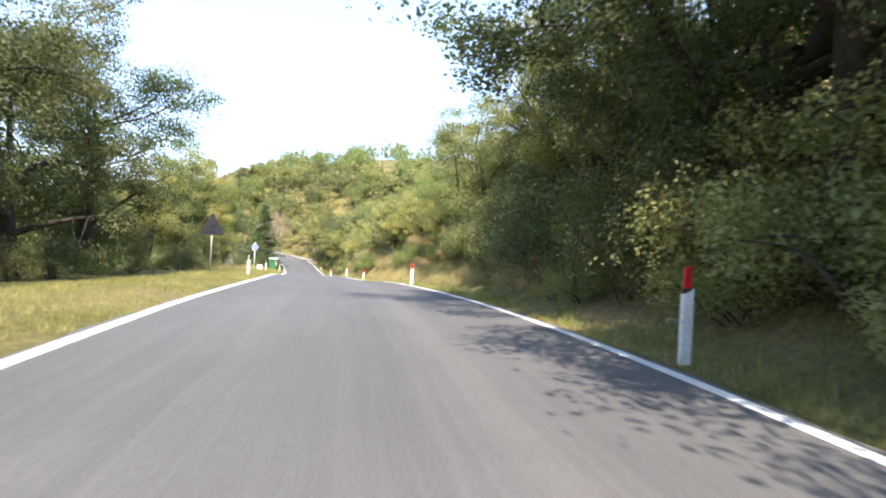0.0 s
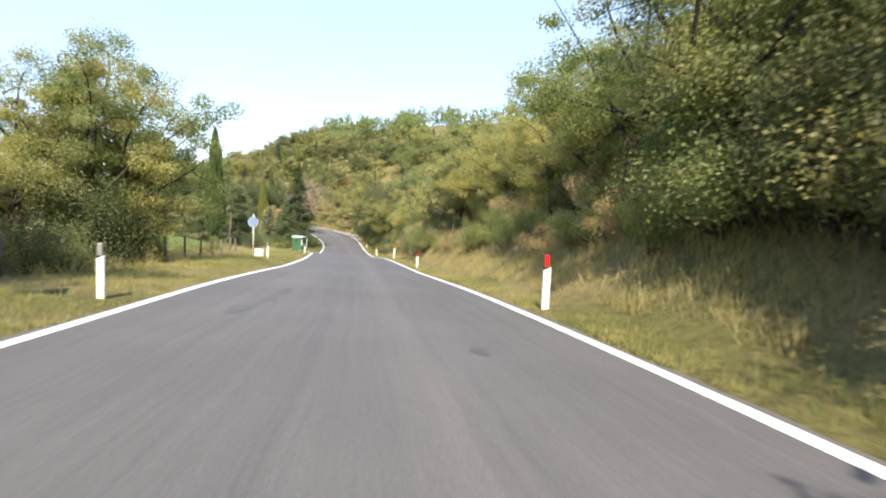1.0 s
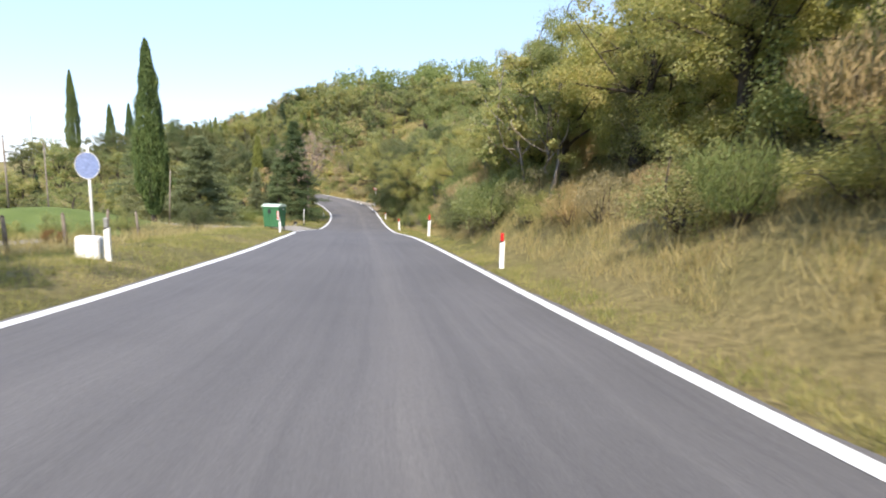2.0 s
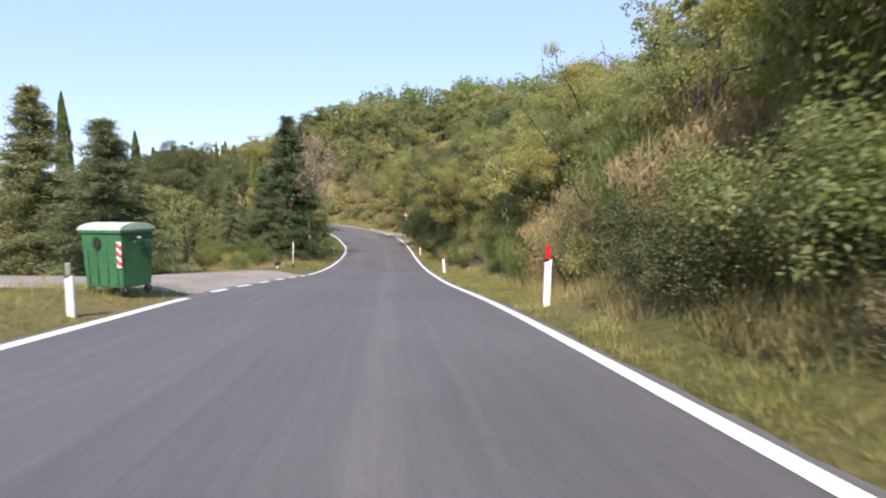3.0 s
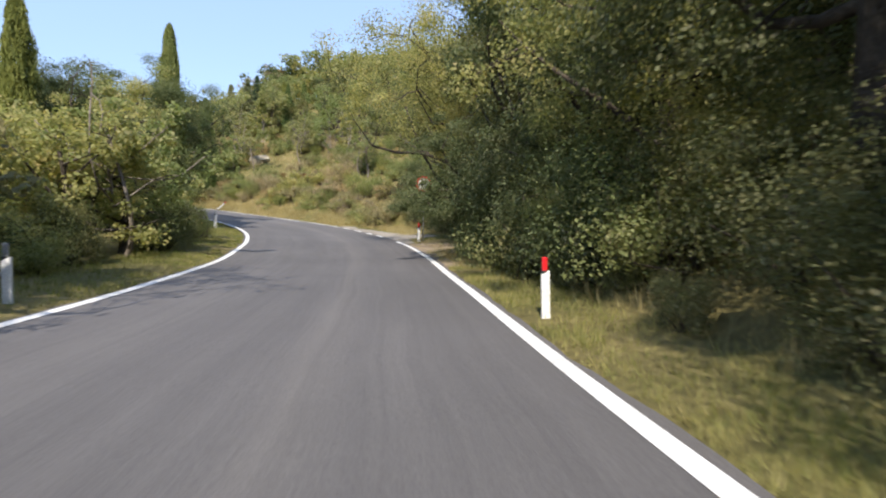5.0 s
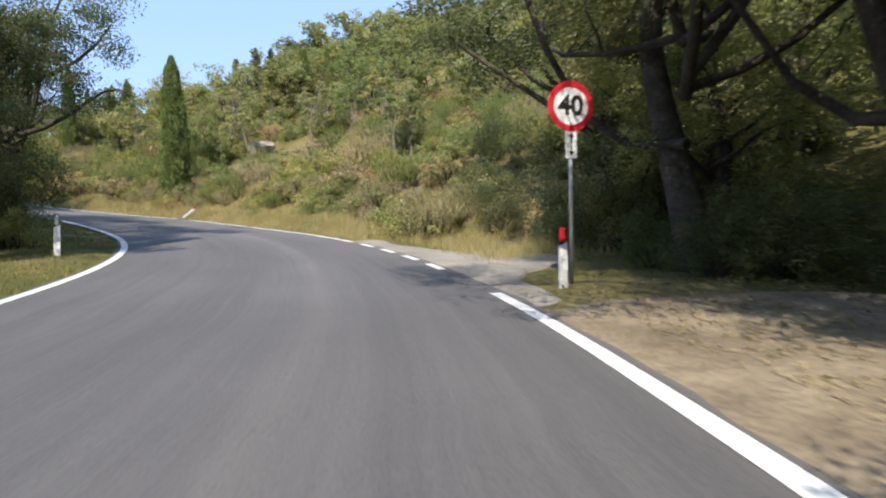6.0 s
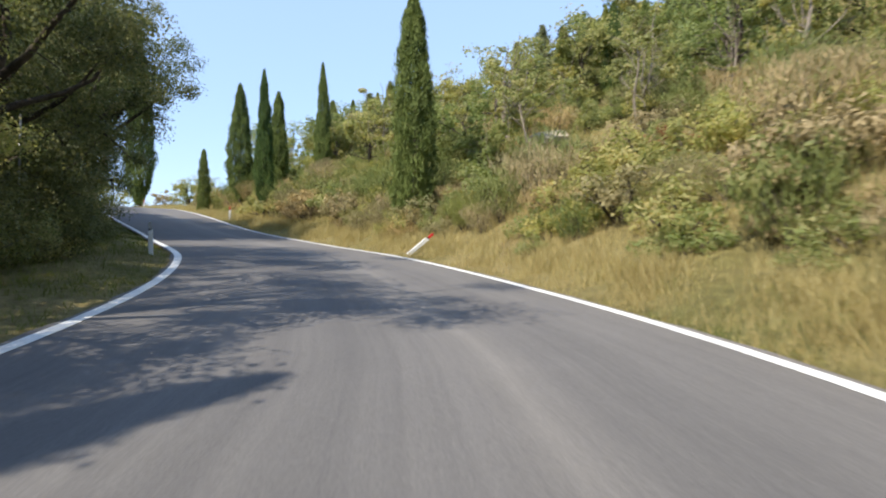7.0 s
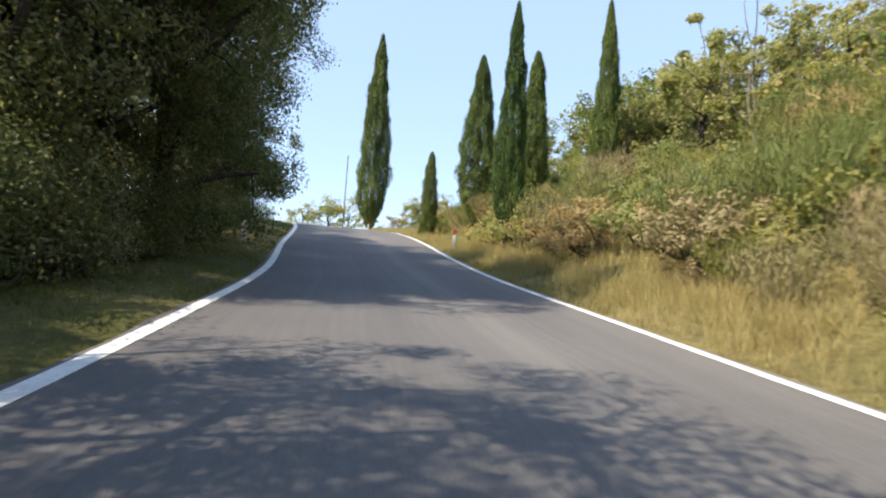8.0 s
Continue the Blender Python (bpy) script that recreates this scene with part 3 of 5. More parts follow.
FARS = [broadleaf("wood_tree", 25, 6.5, 3.1, 0.3, 46, 40, 0.36, MAT_OAK, MAT_BARK, "green oak high on the wooded hill", 7, 4, (0.15, 0.28)),
        broadleaf("wood_tree", 26, 6.0, 3.0, 0.3, 46, 40, 0.36, MAT_OAK_DARK, MAT_BARK, "dark green oak high on the wooded hill", 7, 4, (0.15, 0.28)),
        broadleaf("wood_tree", 27, 5.5, 2.8, 0.3, 46, 40, 0.36, MAT_YELLOW, MAT_BARK, "yellowish green tree high on the wooded hill", 7, 4, (0.15, 0.28))]
YOUNG = [broadleaf("young_tree", 21, 5.0, 1.7, 0.9, 34, 90, 0.14, MAT_YELLOW, MAT_BARK_PALE, "young yellow-green tree with slim pale trunk on the slope", girth=0.38),
         broadleaf("young_tree", 22, 5.6, 1.5, 1.6, 26, 80, 0.14, MAT_OAK, MAT_BARK_PALE, "slender open-crowned young tree with pale trunk on the slope", girth=0.38)]
CYPRESSES = [cypress("cypress_tree", 31, 10.0, 0.95, MAT_CYPRESS, "tall narrow dark green cypress"),
             cypress("cypress_tree", 32, 9.0, 0.75, MAT_CYPRESS_PALE, "tall slim ragged yellow-green cypress", 22000, 0.09, 0.8, 0.45)]
FIRS = [fir("fir_tree", 41, 9.0, 2.7, MAT_FIR, "dark conical conifer with branches down to the ground"),
        fir("fir_tree", 42, 8.0, 2.3, MAT_CEDAR, "grey-green conical conifer with dense sprays", 26, 2100)]
BUSHES = [bush("shrub", 51, 2.0, 1.4, 44, 180, 0.056, MAT_OAK, "rounded green shrub at the foot of the bank"),
          bush("dry_shrub", 52, 1.7, 1.5, 42, 170, 0.056, MAT_DRY, "dry brown tangled shrub on the bank", 0.4),
          bush("evergreen_shrub", 53, 2.6, 1.6, 48, 180, 0.058, MAT_OAK_DARK, "dark dense evergreen shrub"),
          bush("shrub", 54, 1.5, 1.2, 34, 180, 0.057, MAT_YELLOW, "low yellow-green shrub on the slope"),
          bush("withered_shrub", 55, 1.2, 1.0, 18, 95, 0.09, MAT_RUST, "small rust-red withered shrub on the slope", 0.5),
          broom("broom_shrub", 56, 2.0, 1.3, 3600, MAT_BROOM, "feathery green broom shrub with thin upright twigs"),
          broom("broom_shrub", 57, 1.6, 1.2, 3000, MAT_DRY, "straw-brown dried broom shrub with thin twigs")]
SCRUB = [bush("dry_scrub", 61, 1.1, 0.9, 14, 95, 0.09, MAT_DRY, "low dry brown scrub on the sunny slope", 0.4),
         bush("olive_scrub", 62, 1.0, 1.0, 14, 95, 0.09, MAT_YELLOW, "low olive-green scrub on the sunny slope"),
         bush("low_scrub", 63, 1.3, 0.9, 15, 95, 0.09, MAT_OAK, "low dark green scrub on the sunny slope"),
         bush("rusty_scrub", 64, 0.8, 0.8, 12, 80, 0.08, MAT_RUST, "low rust-brown scrub on the sunny slope", 0.5),
         broom("low_broom", 65, 1.3, 0.9, 1100, MAT_BROOM, "low feathery green broom on the sunny slope"),
         broom("dried_broom", 66, 1.2, 0.9, 1100, MAT_DRY, "low straw-brown dried broom on the sunny slope")]
MODELS = SCRUB + OAKS + MIDS + FARS + YOUNG + CYPRESSES + FIRS + BUSHES
HEIGHT = {}
for ob in MODELS:
    HEIGHT[ob.name] = max(max(v.co.z for v in c.data.vertices) for c in ob.children)
rng_place = random.Random(5)
used = set()


def put(model, x, y, scale=1.0, turn=None, sink=0.0, tall=None, wide=None, label="", group=""):
    """A copy of a plant standing on the ground at x, y; tall: its height in metres."""
    z = float(ground_z(x, y)[0]) - sink
    turn = rng_place.uniform(0, 360) if turn is None else turn
    sz = tall / HEIGHT[model.name] if tall else scale
    sx = wide if wide else sz if tall else scale
    m = pose(x, y, z, 0, 0, turn)
    if model.name not in used:
        used.add(model.name)
        ob = model
        ob.matrix_basis = m
    else:
        ob = copy_thing(model, m)
    ob.scale = (sx, sx, sz)
    return tagged(ob, label, "", group)


def put_sl(model, s, lat, **kw):
    p = on_line(s, lat)
    return put(model, float(p[0]), float(p[1]), **kw)


# ---- ground ----
def ground():
    def axis(lo, hi, step):
        mid = np.arange(lo, hi, step)
        grow = np.cumsum(step * 1.22 ** np.arange(1, 34))
        grow = grow[grow < 3000]
        return np.r_[(lo - grow)[::-1], mid, hi - step + grow]
    gx, gy = axis(-85, 48, 0.9), axis(-32, 172, 0.9)
    X, Y = np.meshgrid(gx, gy)
    Z = ground_z(X, Y)
    n, m = len(gy), len(gx)
    i, j = np.meshgrid(np.arange(n - 1), np.arange(m - 1), indexing="ij")
    q = np.stack([i * m + j, i * m + j + 1, (i + 1) * m + j + 1, (i + 1) * m + j], -1).reshape(-1, 4)
    ob = new("ground", mesh_of("ground", np.stack([X, Y, Z], -1).reshape(-1, 3), q, MAT_GROUND, True))
    tagged(ob, "dry grassy ground with green and straw-coloured patches", "ground", "", "structure")


def strip(name, s0, s1, lat_a, lat_b, lift, step=1.0, cuts=2):
    """Verts and quads of a band along the road between two lateral lines, given as functions of s."""
    s = np.arange(s0, s1 + 1e-6, step)
    a, b = lat_a(s), lat_b(s)
    rows = [on_line(s, a + (b - a) * k / (cuts - 1)) for k in range(cuts)]
    v = np.stack(rows, 1)
    v[..., 2] += lift
    n = len(s)
    i, j = np.meshgrid(np.arange(n - 1), np.arange(cuts - 1), indexing="ij")
    q = np.stack([i * cuts + j, i * cuts + j + 1, (i + 1) * cuts + j + 1, (i + 1) * cuts + j], -1).reshape(-1, 4)
    return v.reshape(-1, 3), q


def edge_r(s):
    return soft_interp(s, EDGE_R)


def edge_l(s):
    return soft_interp(s, EDGE_L)


ground()


def ragged(s, k):
    return 0.02 * np.sin(s * 2.1 + k) + 0.02 * np.sin(s * 5.3 + 2 * k) + 0.015 * np.sin(s * 11.7 + k)


v, q = strip("road", -22, 205, lambda s: edge_l(s) - 0.15 - ragged(s, 1), lambda s: edge_r(s) + 0.17 + ragged(s, 4), 0.0, 0.5, 9)
road = new("road", mesh_of("road", v, q, MAT_ASPHALT, True))
wear = road.data.attributes.new("across", "FLOAT", "POINT")
wear.data.foreach_set("value", np.tile(np.linspace(0, 1, 9), len(v) // 9).astype(np.float32))
length = road.data.attributes.new("along", "FLOAT", "POINT")
length.data.foreach_set("value", np.repeat(-22 + 0.5 * np.arange(len(v) // 9), 9).astype(np.float32))
tagged(road, "worn grey asphalt country road with white edge lines", "road", "", "structure")


def line_part(name, s0, s1, lat, step=1.0):
    v, q = strip(name, s0, s1, lambda s: lat(s) - 0.08, lambda s: lat(s) + 0.08, 0.005, step)
    part(name, mesh_of(name, v, q, MAT_LINE), MAT_LINE, road)


line_part("edge_line", -22, 62.4, edge_l)
line_part("edge_line", 76.4, 205, edge_l)
line_part("edge_line", -22, 113.7, edge_r)
line_part("edge_line", 124.2, 205, edge_r)
for k in range(6):
    line_part("edge_dash", 63.7 + 2.15 * k, 64.8 + 2.15 * k, edge_l, 0.275)
for k in range(5):
    line_part("edge_dash", 115.8 + 1.82 * k, 116.8 + 1.82 * k, edge_r, 0.25)


# ---- gravel and litter patches that lie on the ground ----
def patch(name, s0, s1, near, far, mat, label, category, lift=0.02, edge=0.5):
    s = np.arange(s0, s1 + 0.01, 0.8)
    k = np.linspace(0, 1, 14)
    rng = np.random.default_rng(int(s0 * 10))
    u = (s - s0) / (s1 - s0)
    a, b = near(s), far(s, u)
    b = b + edge * np.sin(s * 1.7) * 0.5 + edge * rng.normal(size=len(s)) * 0.3
    lat = a[:, None] + (b - a)[:, None] * k
    p = on_line(np.repeat(s[:, None], 14, 1), lat)
    w = np.clip(np.abs(lat - a[:, None]) / 0.9, 0, 1)
    p[..., 2] = (1 - w) * (p[..., 2] - 0.012) + w * (ground_z(p[..., 0], p[..., 1]) + lift)
    p[:, -1, 2] -= 0.08
    p[0, :, 2] -= 0.08
    p[-1, :, 2] -= 0.08
    n = len(s)
    i, j = np.meshgrid(np.arange(n - 1), np.arange(13), indexing="ij")
    q = np.stack([i * 14 + j, i * 14 + j + 1, (i + 1) * 14 + j + 1, (i + 1) * 14 + j], -1).reshape(-1, 4)
    tagged(new(name, mesh_of(name, p.reshape(-1, 3), q, mat, True)), label, category, "", "structure")


patch("pavement_layby", 62.5, 77.5, lambda s: edge_l(s) - 0.09, lambda s, u: edge_l(s) - 0.6 - 10 * np.sin(np.pi * np.clip(u, 0.03, 0.97)) ** 0.7, MAT_GRAVEL, "pale gravel lay-by beside the road", "lay-by", 0.045)
patch("pavement_drive", 45.0, 54.0, lambda s: edge_l(s) - 6.6, lambda s, u: edge_l(s) - 9.4 + 0 * s, MAT_GRAVEL, "pale gravel drive in front of the lawn", "drive", 0.05)
patch("ground_lawn", 54.5, 71.0, lambda s: edge_l(s) - 6.0, lambda s, u: edge_l(s) - 18 + 0 * s, MAT_LAWN, "smooth green mown lawn on a low mound", "lawn", 0.03)
patch("pavement_track", 111.5, 125.0, lambda s: edge_r(s) + 0.09, lambda s, u: edge_r(s) + 0.45 + 0.65 * np.sin(np.pi * np.clip(u, 0.03, 0.97)) + 2.6 * np.exp(-((s - 116.8) / 1.5) ** 2), MAT_GRAVEL, "dusty gravel mouth of a side track", "track", 0.03, 0.2)
patch("ground_litter", 102.0, 113.0, lambda s: edge_r(s) + 0.09, lambda s, u: edge_r(s) + 0.4 + 6.5 * np.sin(np.pi * np.clip(u, 0.03, 0.97)) ** 0.6, MAT_LITTER, "pale dusty ground with brown leaf litter under roadside oaks", "leaf litter", 0.045)


def tar_mark(s, lat, length, width):
    rng = np.random.default_rng(int(s * 10))
    a = np.linspace(0, 2 * math.pi, 18, endpoint=False)
    r = 1 + 0.25 * rng.normal(size=18)
    p = on_line(s + np.cos(a) * r * length / 2, lat + np.sin(a) * r * width / 2)
    p[:, 2] += 0.004
    part("tar_mark", mesh_of("tar_mark", p, np.arange(18)[None], MAT_TAR), MAT_TAR, road, "dark tar stain")


MAT_TAR = two_scale("tar", (0.085, 0.083, 0.083), (0.115, 0.112, 0.11), 3.0, 40.0, 0.7, 0.3, 0.004)
for s, lat, ln, w in [(26.6, -1.7, 1.2, 0.25), (25.0, -1.75, 0.9, 0.22), (23.7, -1.95, 1.0, 0.3), (21.0, 1.0, 0.5, 0.18), (88.6, 0.3, 0.3, 0.12)]:
    tar_mark(s, lat, ln, w)


# ---- posts, signs and the bin ----
def height_at(x, y):
    return float(ground_z(x, y)[0])


def facing(s):
    """The turn, in degrees, that makes a thing's front (-y) meet traffic at that length of the road."""
    t = [float(np.interp(s, S, TAN[:, k])) for k in range(2)]
    return math.degrees(math.atan2(t[1], t[0])) - 90


def delineator(top_mat, label):
    ob = new("delineator_post")
    tagged(ob, label, "road post", "posts along the road")
    bm = box((0.115, 0.055, 0.72), (0, 0, 0.24), 0.008)
    for v in bm.verts:
        if v.co.z > 0.4:
            v.co.z += v.co.x * 0.45
    part("body", bm, MAT_WHITE, ob)
    part("band", box((0.085, 0.045, 0.05), (-0.01, 0, 0.605), 0.006), MAT_BLACK, ob, "black band")
    part("reflector", box((0.072, 0.04, 0.19), (-0.008, 0, 0.715), 0.008), top_mat, ob, "reflector at the top of the post")
    return ob


POST_R = delineator(MAT_RED, "white plastic roadside post with red top in the grass")
POST_L = delineator(MAT_STEEL, "white plastic roadside post with grey top in the grass")
first = {"r": True, "l": True}


def post(kind, s, lat, lean=0.0, tilt=0.0, size=1.0):
    p = on_line(s, lat)
    m = pose(float(p[0]), float(p[1]), height_at(p[0], p[1]), tilt, lean, facing(s))
    model = POST_R if kind == "r" else POST_L
    if first[kind]:
        first[kind] = False
        model.matrix_basis = m
        ob = model
    else:
        ob = copy_thing(model, m)
    ob.scale = (min(size, 1.15), min(size, 1.15), size)
    return ob


for kind, s, lat, lean, tilt, size in [
        ("r", 5.4, 3.5, -3, 2, 1.32), ("r", 24.9, 2.92, 0, 0, 1.15), ("l", 24.4, -4.1, 0, 0, 1.0), ("r", 45.8, 2.66, 0, 1, 1.0), ("r", 61.6, 2.72, 2, 0, 1.4), ("r", 79.9, 2.25, -4, 0, 1.2),
        ("r", 95.1, 1.97, -2, 0, 0.9), ("l", 96.0, -4.72, 0, 0, 0.95), ("l", 121.7, -4.9, 2, 0, 1.1), ("r", 113.1, 2.79, 0, 0, 1.03), ("l", 139.1, -2.95, -1, 0, 0.95), ("r", 158.5, 3.5, 0, 0, 1.0),
        ("l", 58.9, -4.2, 0, 0, 0.86), ("l", 43.6, -4.85, 0, 0, 0.9), ("l", 156.0, -3.7, 0, 0, 1.0), ("r", 176.0, 3.6, 0, 0, 1.0), ("l", 172.0, -4.2, 0, 0, 1.0)]:
    post(kind, s, lat, lean, tilt, size)
fallen = post("r", 139.2, 4.5)
fallen.matrix_basis = pose(-27.2, 121.0, height_at(-27.2, 121.0) + 0.14, 0, 54, facing(139))
fallen.scale = (1.0, 1.0, 1.1)
tagged(fallen, "knocked-over white roadside post with red tip in dry grass")


def disc(r, thick, at, sides=40):
    bm = bmesh.new()
    bmesh.ops.create_cone(bm, cap_ends=True, segments=sides, radius1=r, radius2=r, depth=thick)
    bmesh.ops.rotate(bm, verts=bm.verts, cent=(0, 0, 0), matrix=Matrix.Rotation(math.pi / 2, 3, "X"))
    bmesh.ops.translate(bm, vec=at, verts=bm.verts)
    return bm


def ring(r_in, r_out, y, z, sides=48):
    bm = bmesh.new()
    vs = []
    for k in range(sides):
        a = 2 * math.pi * k / sides
        vs.append([bm.verts.new((r * math.cos(a), yy, z + r * math.sin(a))) for r, yy in ((r_in, y), (r_out, y), (r_out, y + 0.004), (r_in, y + 0.004))])
    for k in range(sides):
        a, b = vs[k], vs[(k + 1) % sides]
        for j in range(4):
            bm.faces.new((a[j], b[j], b[(j + 1) % 4], a[(j + 1) % 4]))
    bmesh.ops.recalc_face_normals(bm, faces=bm.faces)
    return bm


def speed_sign(s, lat):
    p = on_line(s, lat)
    ob = new("speed_limit_sign")
    ob.matrix_basis = pose(float(p[0]), float(p[1]), height_at(p[0], p[1]), 0, 0, facing(s))
    tagged(ob, "round red-rimmed speed sign reading 40 on a grey pole", "road sign")
    zc = 2.58
    part("pole", rod(0.03, 0.03, 3.05, (0, 0.03, -0.2)), MAT_STEEL, ob)
    part("plate", disc(0.36, 0.012, (0, 0, zc)), MAT_SIGN_WHITE, ob)
    part("rim", ring(0.272, 0.364, -0.011, zc), MAT_SIGN_RED, ob, "red rim")
    for k, (ch, x) in enumerate((("4", -0.098), ("0", 0.098))):
        cu = bpy.data.curves.new("digit", "FONT")
        cu.body, cu.size, cu.align_x, cu.align_y, cu.extrude, cu.offset = ch, 0.39, "CENTER", "CENTER", 0.002, 0.012
        tmp = new("digit", cu)
        bpy.context.view_layer.update()
        me = bpy.data.meshes.new_from_object(tmp)
        bpy.data.objects.remove(tmp)
        me.materials.clear()
        me.materials.append(MAT_BLACK)
        d = part("digit", me, MAT_BLACK, ob, "black digit")
        d.matrix_basis = pose(x, -0.0095, zc - 0.005, 90, 0, 0)
    zp = 2.03
    part("panel", box((0.18, 0.012, 0.40), (0, 0, zp), 0.004), MAT_SIGN_WHITE, ob, "small white panel with two arrows")
    for way in (1, -1):
        bm = box((0.022, 0.003, 0.13), (0, -0.009, zp + way * 0.08))
        tip = [bm.verts.new((x, -0.0095, zp + way * z)) for x, z in ((-0.045, 0.10), (0.045, 0.10), (0, 0.17))]
        bm.faces.new(tip if way > 0 else tip[::-1])
        part("arrow", bm, MAT_BLACK, ob)
    for z in (zc, zp):
        part("bracket", box((0.12, 0.035, 0.03), (0, 0.022, z), 0.004), MAT_STEEL, ob)


speed_sign(113.4, 3.12)


def warning_sign_back(x, y, turn):
    ob = new("warning_sign")
    ob.matrix_basis = pose(x, y, height_at(x, y), 0, 0, turn)
    tagged(ob, "triangular road sign seen from its dark back on a grey pole", "road sign")
    part("pole", rod(0.03, 0.03, 2.2, (0, 0.045, -0.2)), MAT_STEEL, ob)
    bm = bmesh.new()
    pts = [(-0.5, 1.5), (0.5, 1.5), (0.0, 2.37)]
    f = bm.faces.new([bm.verts.new((px, 0, pz)) for px, pz in pts])
    bmesh.ops.bevel(bm, geom=bm.verts[:], offset=0.05, segments=4, affect="VERTICES")
    ext = bmesh.ops.extrude_face_region(bm, geom=bm.faces[:])
    bmesh.ops.translate(bm, vec=(0, 0.012, 0), verts=[v for v in ext["geom"] if isinstance(v, bmesh.types.BMVert)])
    bmesh.ops.recalc_face_normals(bm, faces=bm.faces)
    part("plate", bm, MAT_SIGN_BACK, ob)
    for z in (1.62, 1.86):
        part("rail", box((0.36 if z < 1.8 else 0.22, 0.02, 0.035), (0, -0.012, z), 0.004), MAT_SIGN_BACK, ob)


p = on_line(22.9, -5.35)
warning_sign_back(float(p[0]), float(p[1]), facing(22.9))


def blue_sign(x, y, turn):
    ob = new("blue_road_sign")
    ob.matrix_basis = pose(x, y, height_at(x, y), 0, 0, turn)
    tagged(ob, "round pale blue road sign on a white pole in the grass", "road sign")
    part("pole", rod(0.025, 0.025, 2.3, (0, 0.03, -0.2)), MAT_WHITE, ob)
    part("plate", disc(0.26, 0.012, (0, 0, 1.72)), MAT_SIGN_BLUE, ob)
    part("rim", ring(0.252, 0.262, -0.011, 1.72), MAT_SIGN_WHITE, ob, "white rim")


blue_sign(4.35, 36.2, facing(44.5) - 12)


def refuse_bin(x, y, turn):
    ob = new("refuse_bin")
    ob.matrix_basis = pose(x, y, height_at(x, y), 0, 0, turn)
    ob.scale = (0.62, 0.68, 0.84)
    tagged(ob, "large green wheeled refuse bin with faded lid on the lay-by", "refuse bin")
    bm = box((1.42, 1.0, 1.12), (0, 0, 0.74), 0.04)
    for v in bm.verts:
        k = 0.90 + 0.10 * (v.co.z - 0.18) / 1.12
        v.co.x *= k
        v.co.y *= k
    part("body", bm, MAT_BIN, ob)
    for x in (-0.5, -0.17, 0.17, 0.5):
        part("rib", box((0.05, 0.03, 0.95), (x, -0.485, 0.74), 0.008), MAT_BIN, ob)
    part("rim", box((1.50, 1.08, 0.07), (0, 0, 1.31), 0.02), MAT_BIN, ob)
    bm = bmesh.new()
    bmesh.ops.create_cone(bm, cap_ends=True, segments=28, radius1=0.55, radius2=0.55, depth=1.5)
    bmesh.ops.rotate(bm, verts=bm.verts, cent=(0, 0, 0), matrix=Matrix.Rotation(math.pi / 2, 3, "Y"))
    bmesh.ops.bisect_plane(bm, geom=bm.verts[:] + bm.edges[:] + bm.faces[:], plane_co=(0, 0, 0), plane_no=(0, 0, -1), clear_outer=True)
    bmesh.ops.holes_fill(bm, edges=bm.edges[:])
    bmesh.ops.scale(bm, vec=(1, 1, 0.26), verts=bm.verts)
    bmesh.ops.translate(bm, vec=(0, 0, 1.345), verts=bm.verts)
    part("lid", bm, MAT_LID, ob, "faded pale green domed lid")
    # no hole is cut: a solid black disc gives the opening's dark inside
    part("porthole", disc(0.13, 0.05, (-0.12, -0.50, 1.08), 24), MAT_BLACK, ob, "round black disc standing for the dark opening")
    panel = part("striped_panel", box((0.15, 0.012, 0.52), (0.62, -0.493, 0.86), 0.003), MAT_SIGN_WHITE, ob, "red and white striped reflective panel")
    for k in range(3):
        part("stripe", box((0.185, 0.004, 0.07), (0.62, -0.5015, 0.70 + 0.16 * k), 0.0, Matrix.Rotation(radians(28), 4, "Y")), MAT_SIGN_RED, panel)
    for x in (-0.58, 0.58):
        for y in (-0.36, 0.36):
            part("wheel", rod(0.10, 0.10, 0.06, (x - 0.03, y, 0.10), Matrix.Rotation(math.pi / 2, 4, "Y")), MAT_BLACK, ob)
            part("fork", box((0.09, 0.05, 0.12), (x, y, 0.17), 0.006), MAT_STEEL, ob)
    for x in (-0.76, 0.76):
        part("lifting_pin", rod(0.03, 0.03, 0.14, (x - 0.07, 0, 1.18), Matrix.Rotation(math.pi / 2, 4, "Y")), MAT_STEEL, ob)
        part("arm", box((0.05, 0.5, 0.06), (x, 0.1, 1.10), 0.01), MAT_BIN, ob)


refuse_bin(1.15, 52.2, facing(61) - 22)


def plain_pole(name, x, y, height, r, mat, label, lean=0.0, foot=None, cap=0.0):
    ob = new(name)
    ob.matrix_basis = pose(x, y, height_at(x, y), 0, lean, 0)
    tagged(ob, label, "pole")
    part("shaft", rod(r, r * 0.75, height + 0.3, (0, 0, -0.3)), mat, ob)
    part("cap", rod(r * 0.9, r * 0.4, 0.05, (0, 0, height)), mat, ob)
    if foot:
        part("foot", rod(r * 2.2, r * 1.8, 0.25, (0, 0, -0.05)), foot, ob, "dark foot")
    return ob


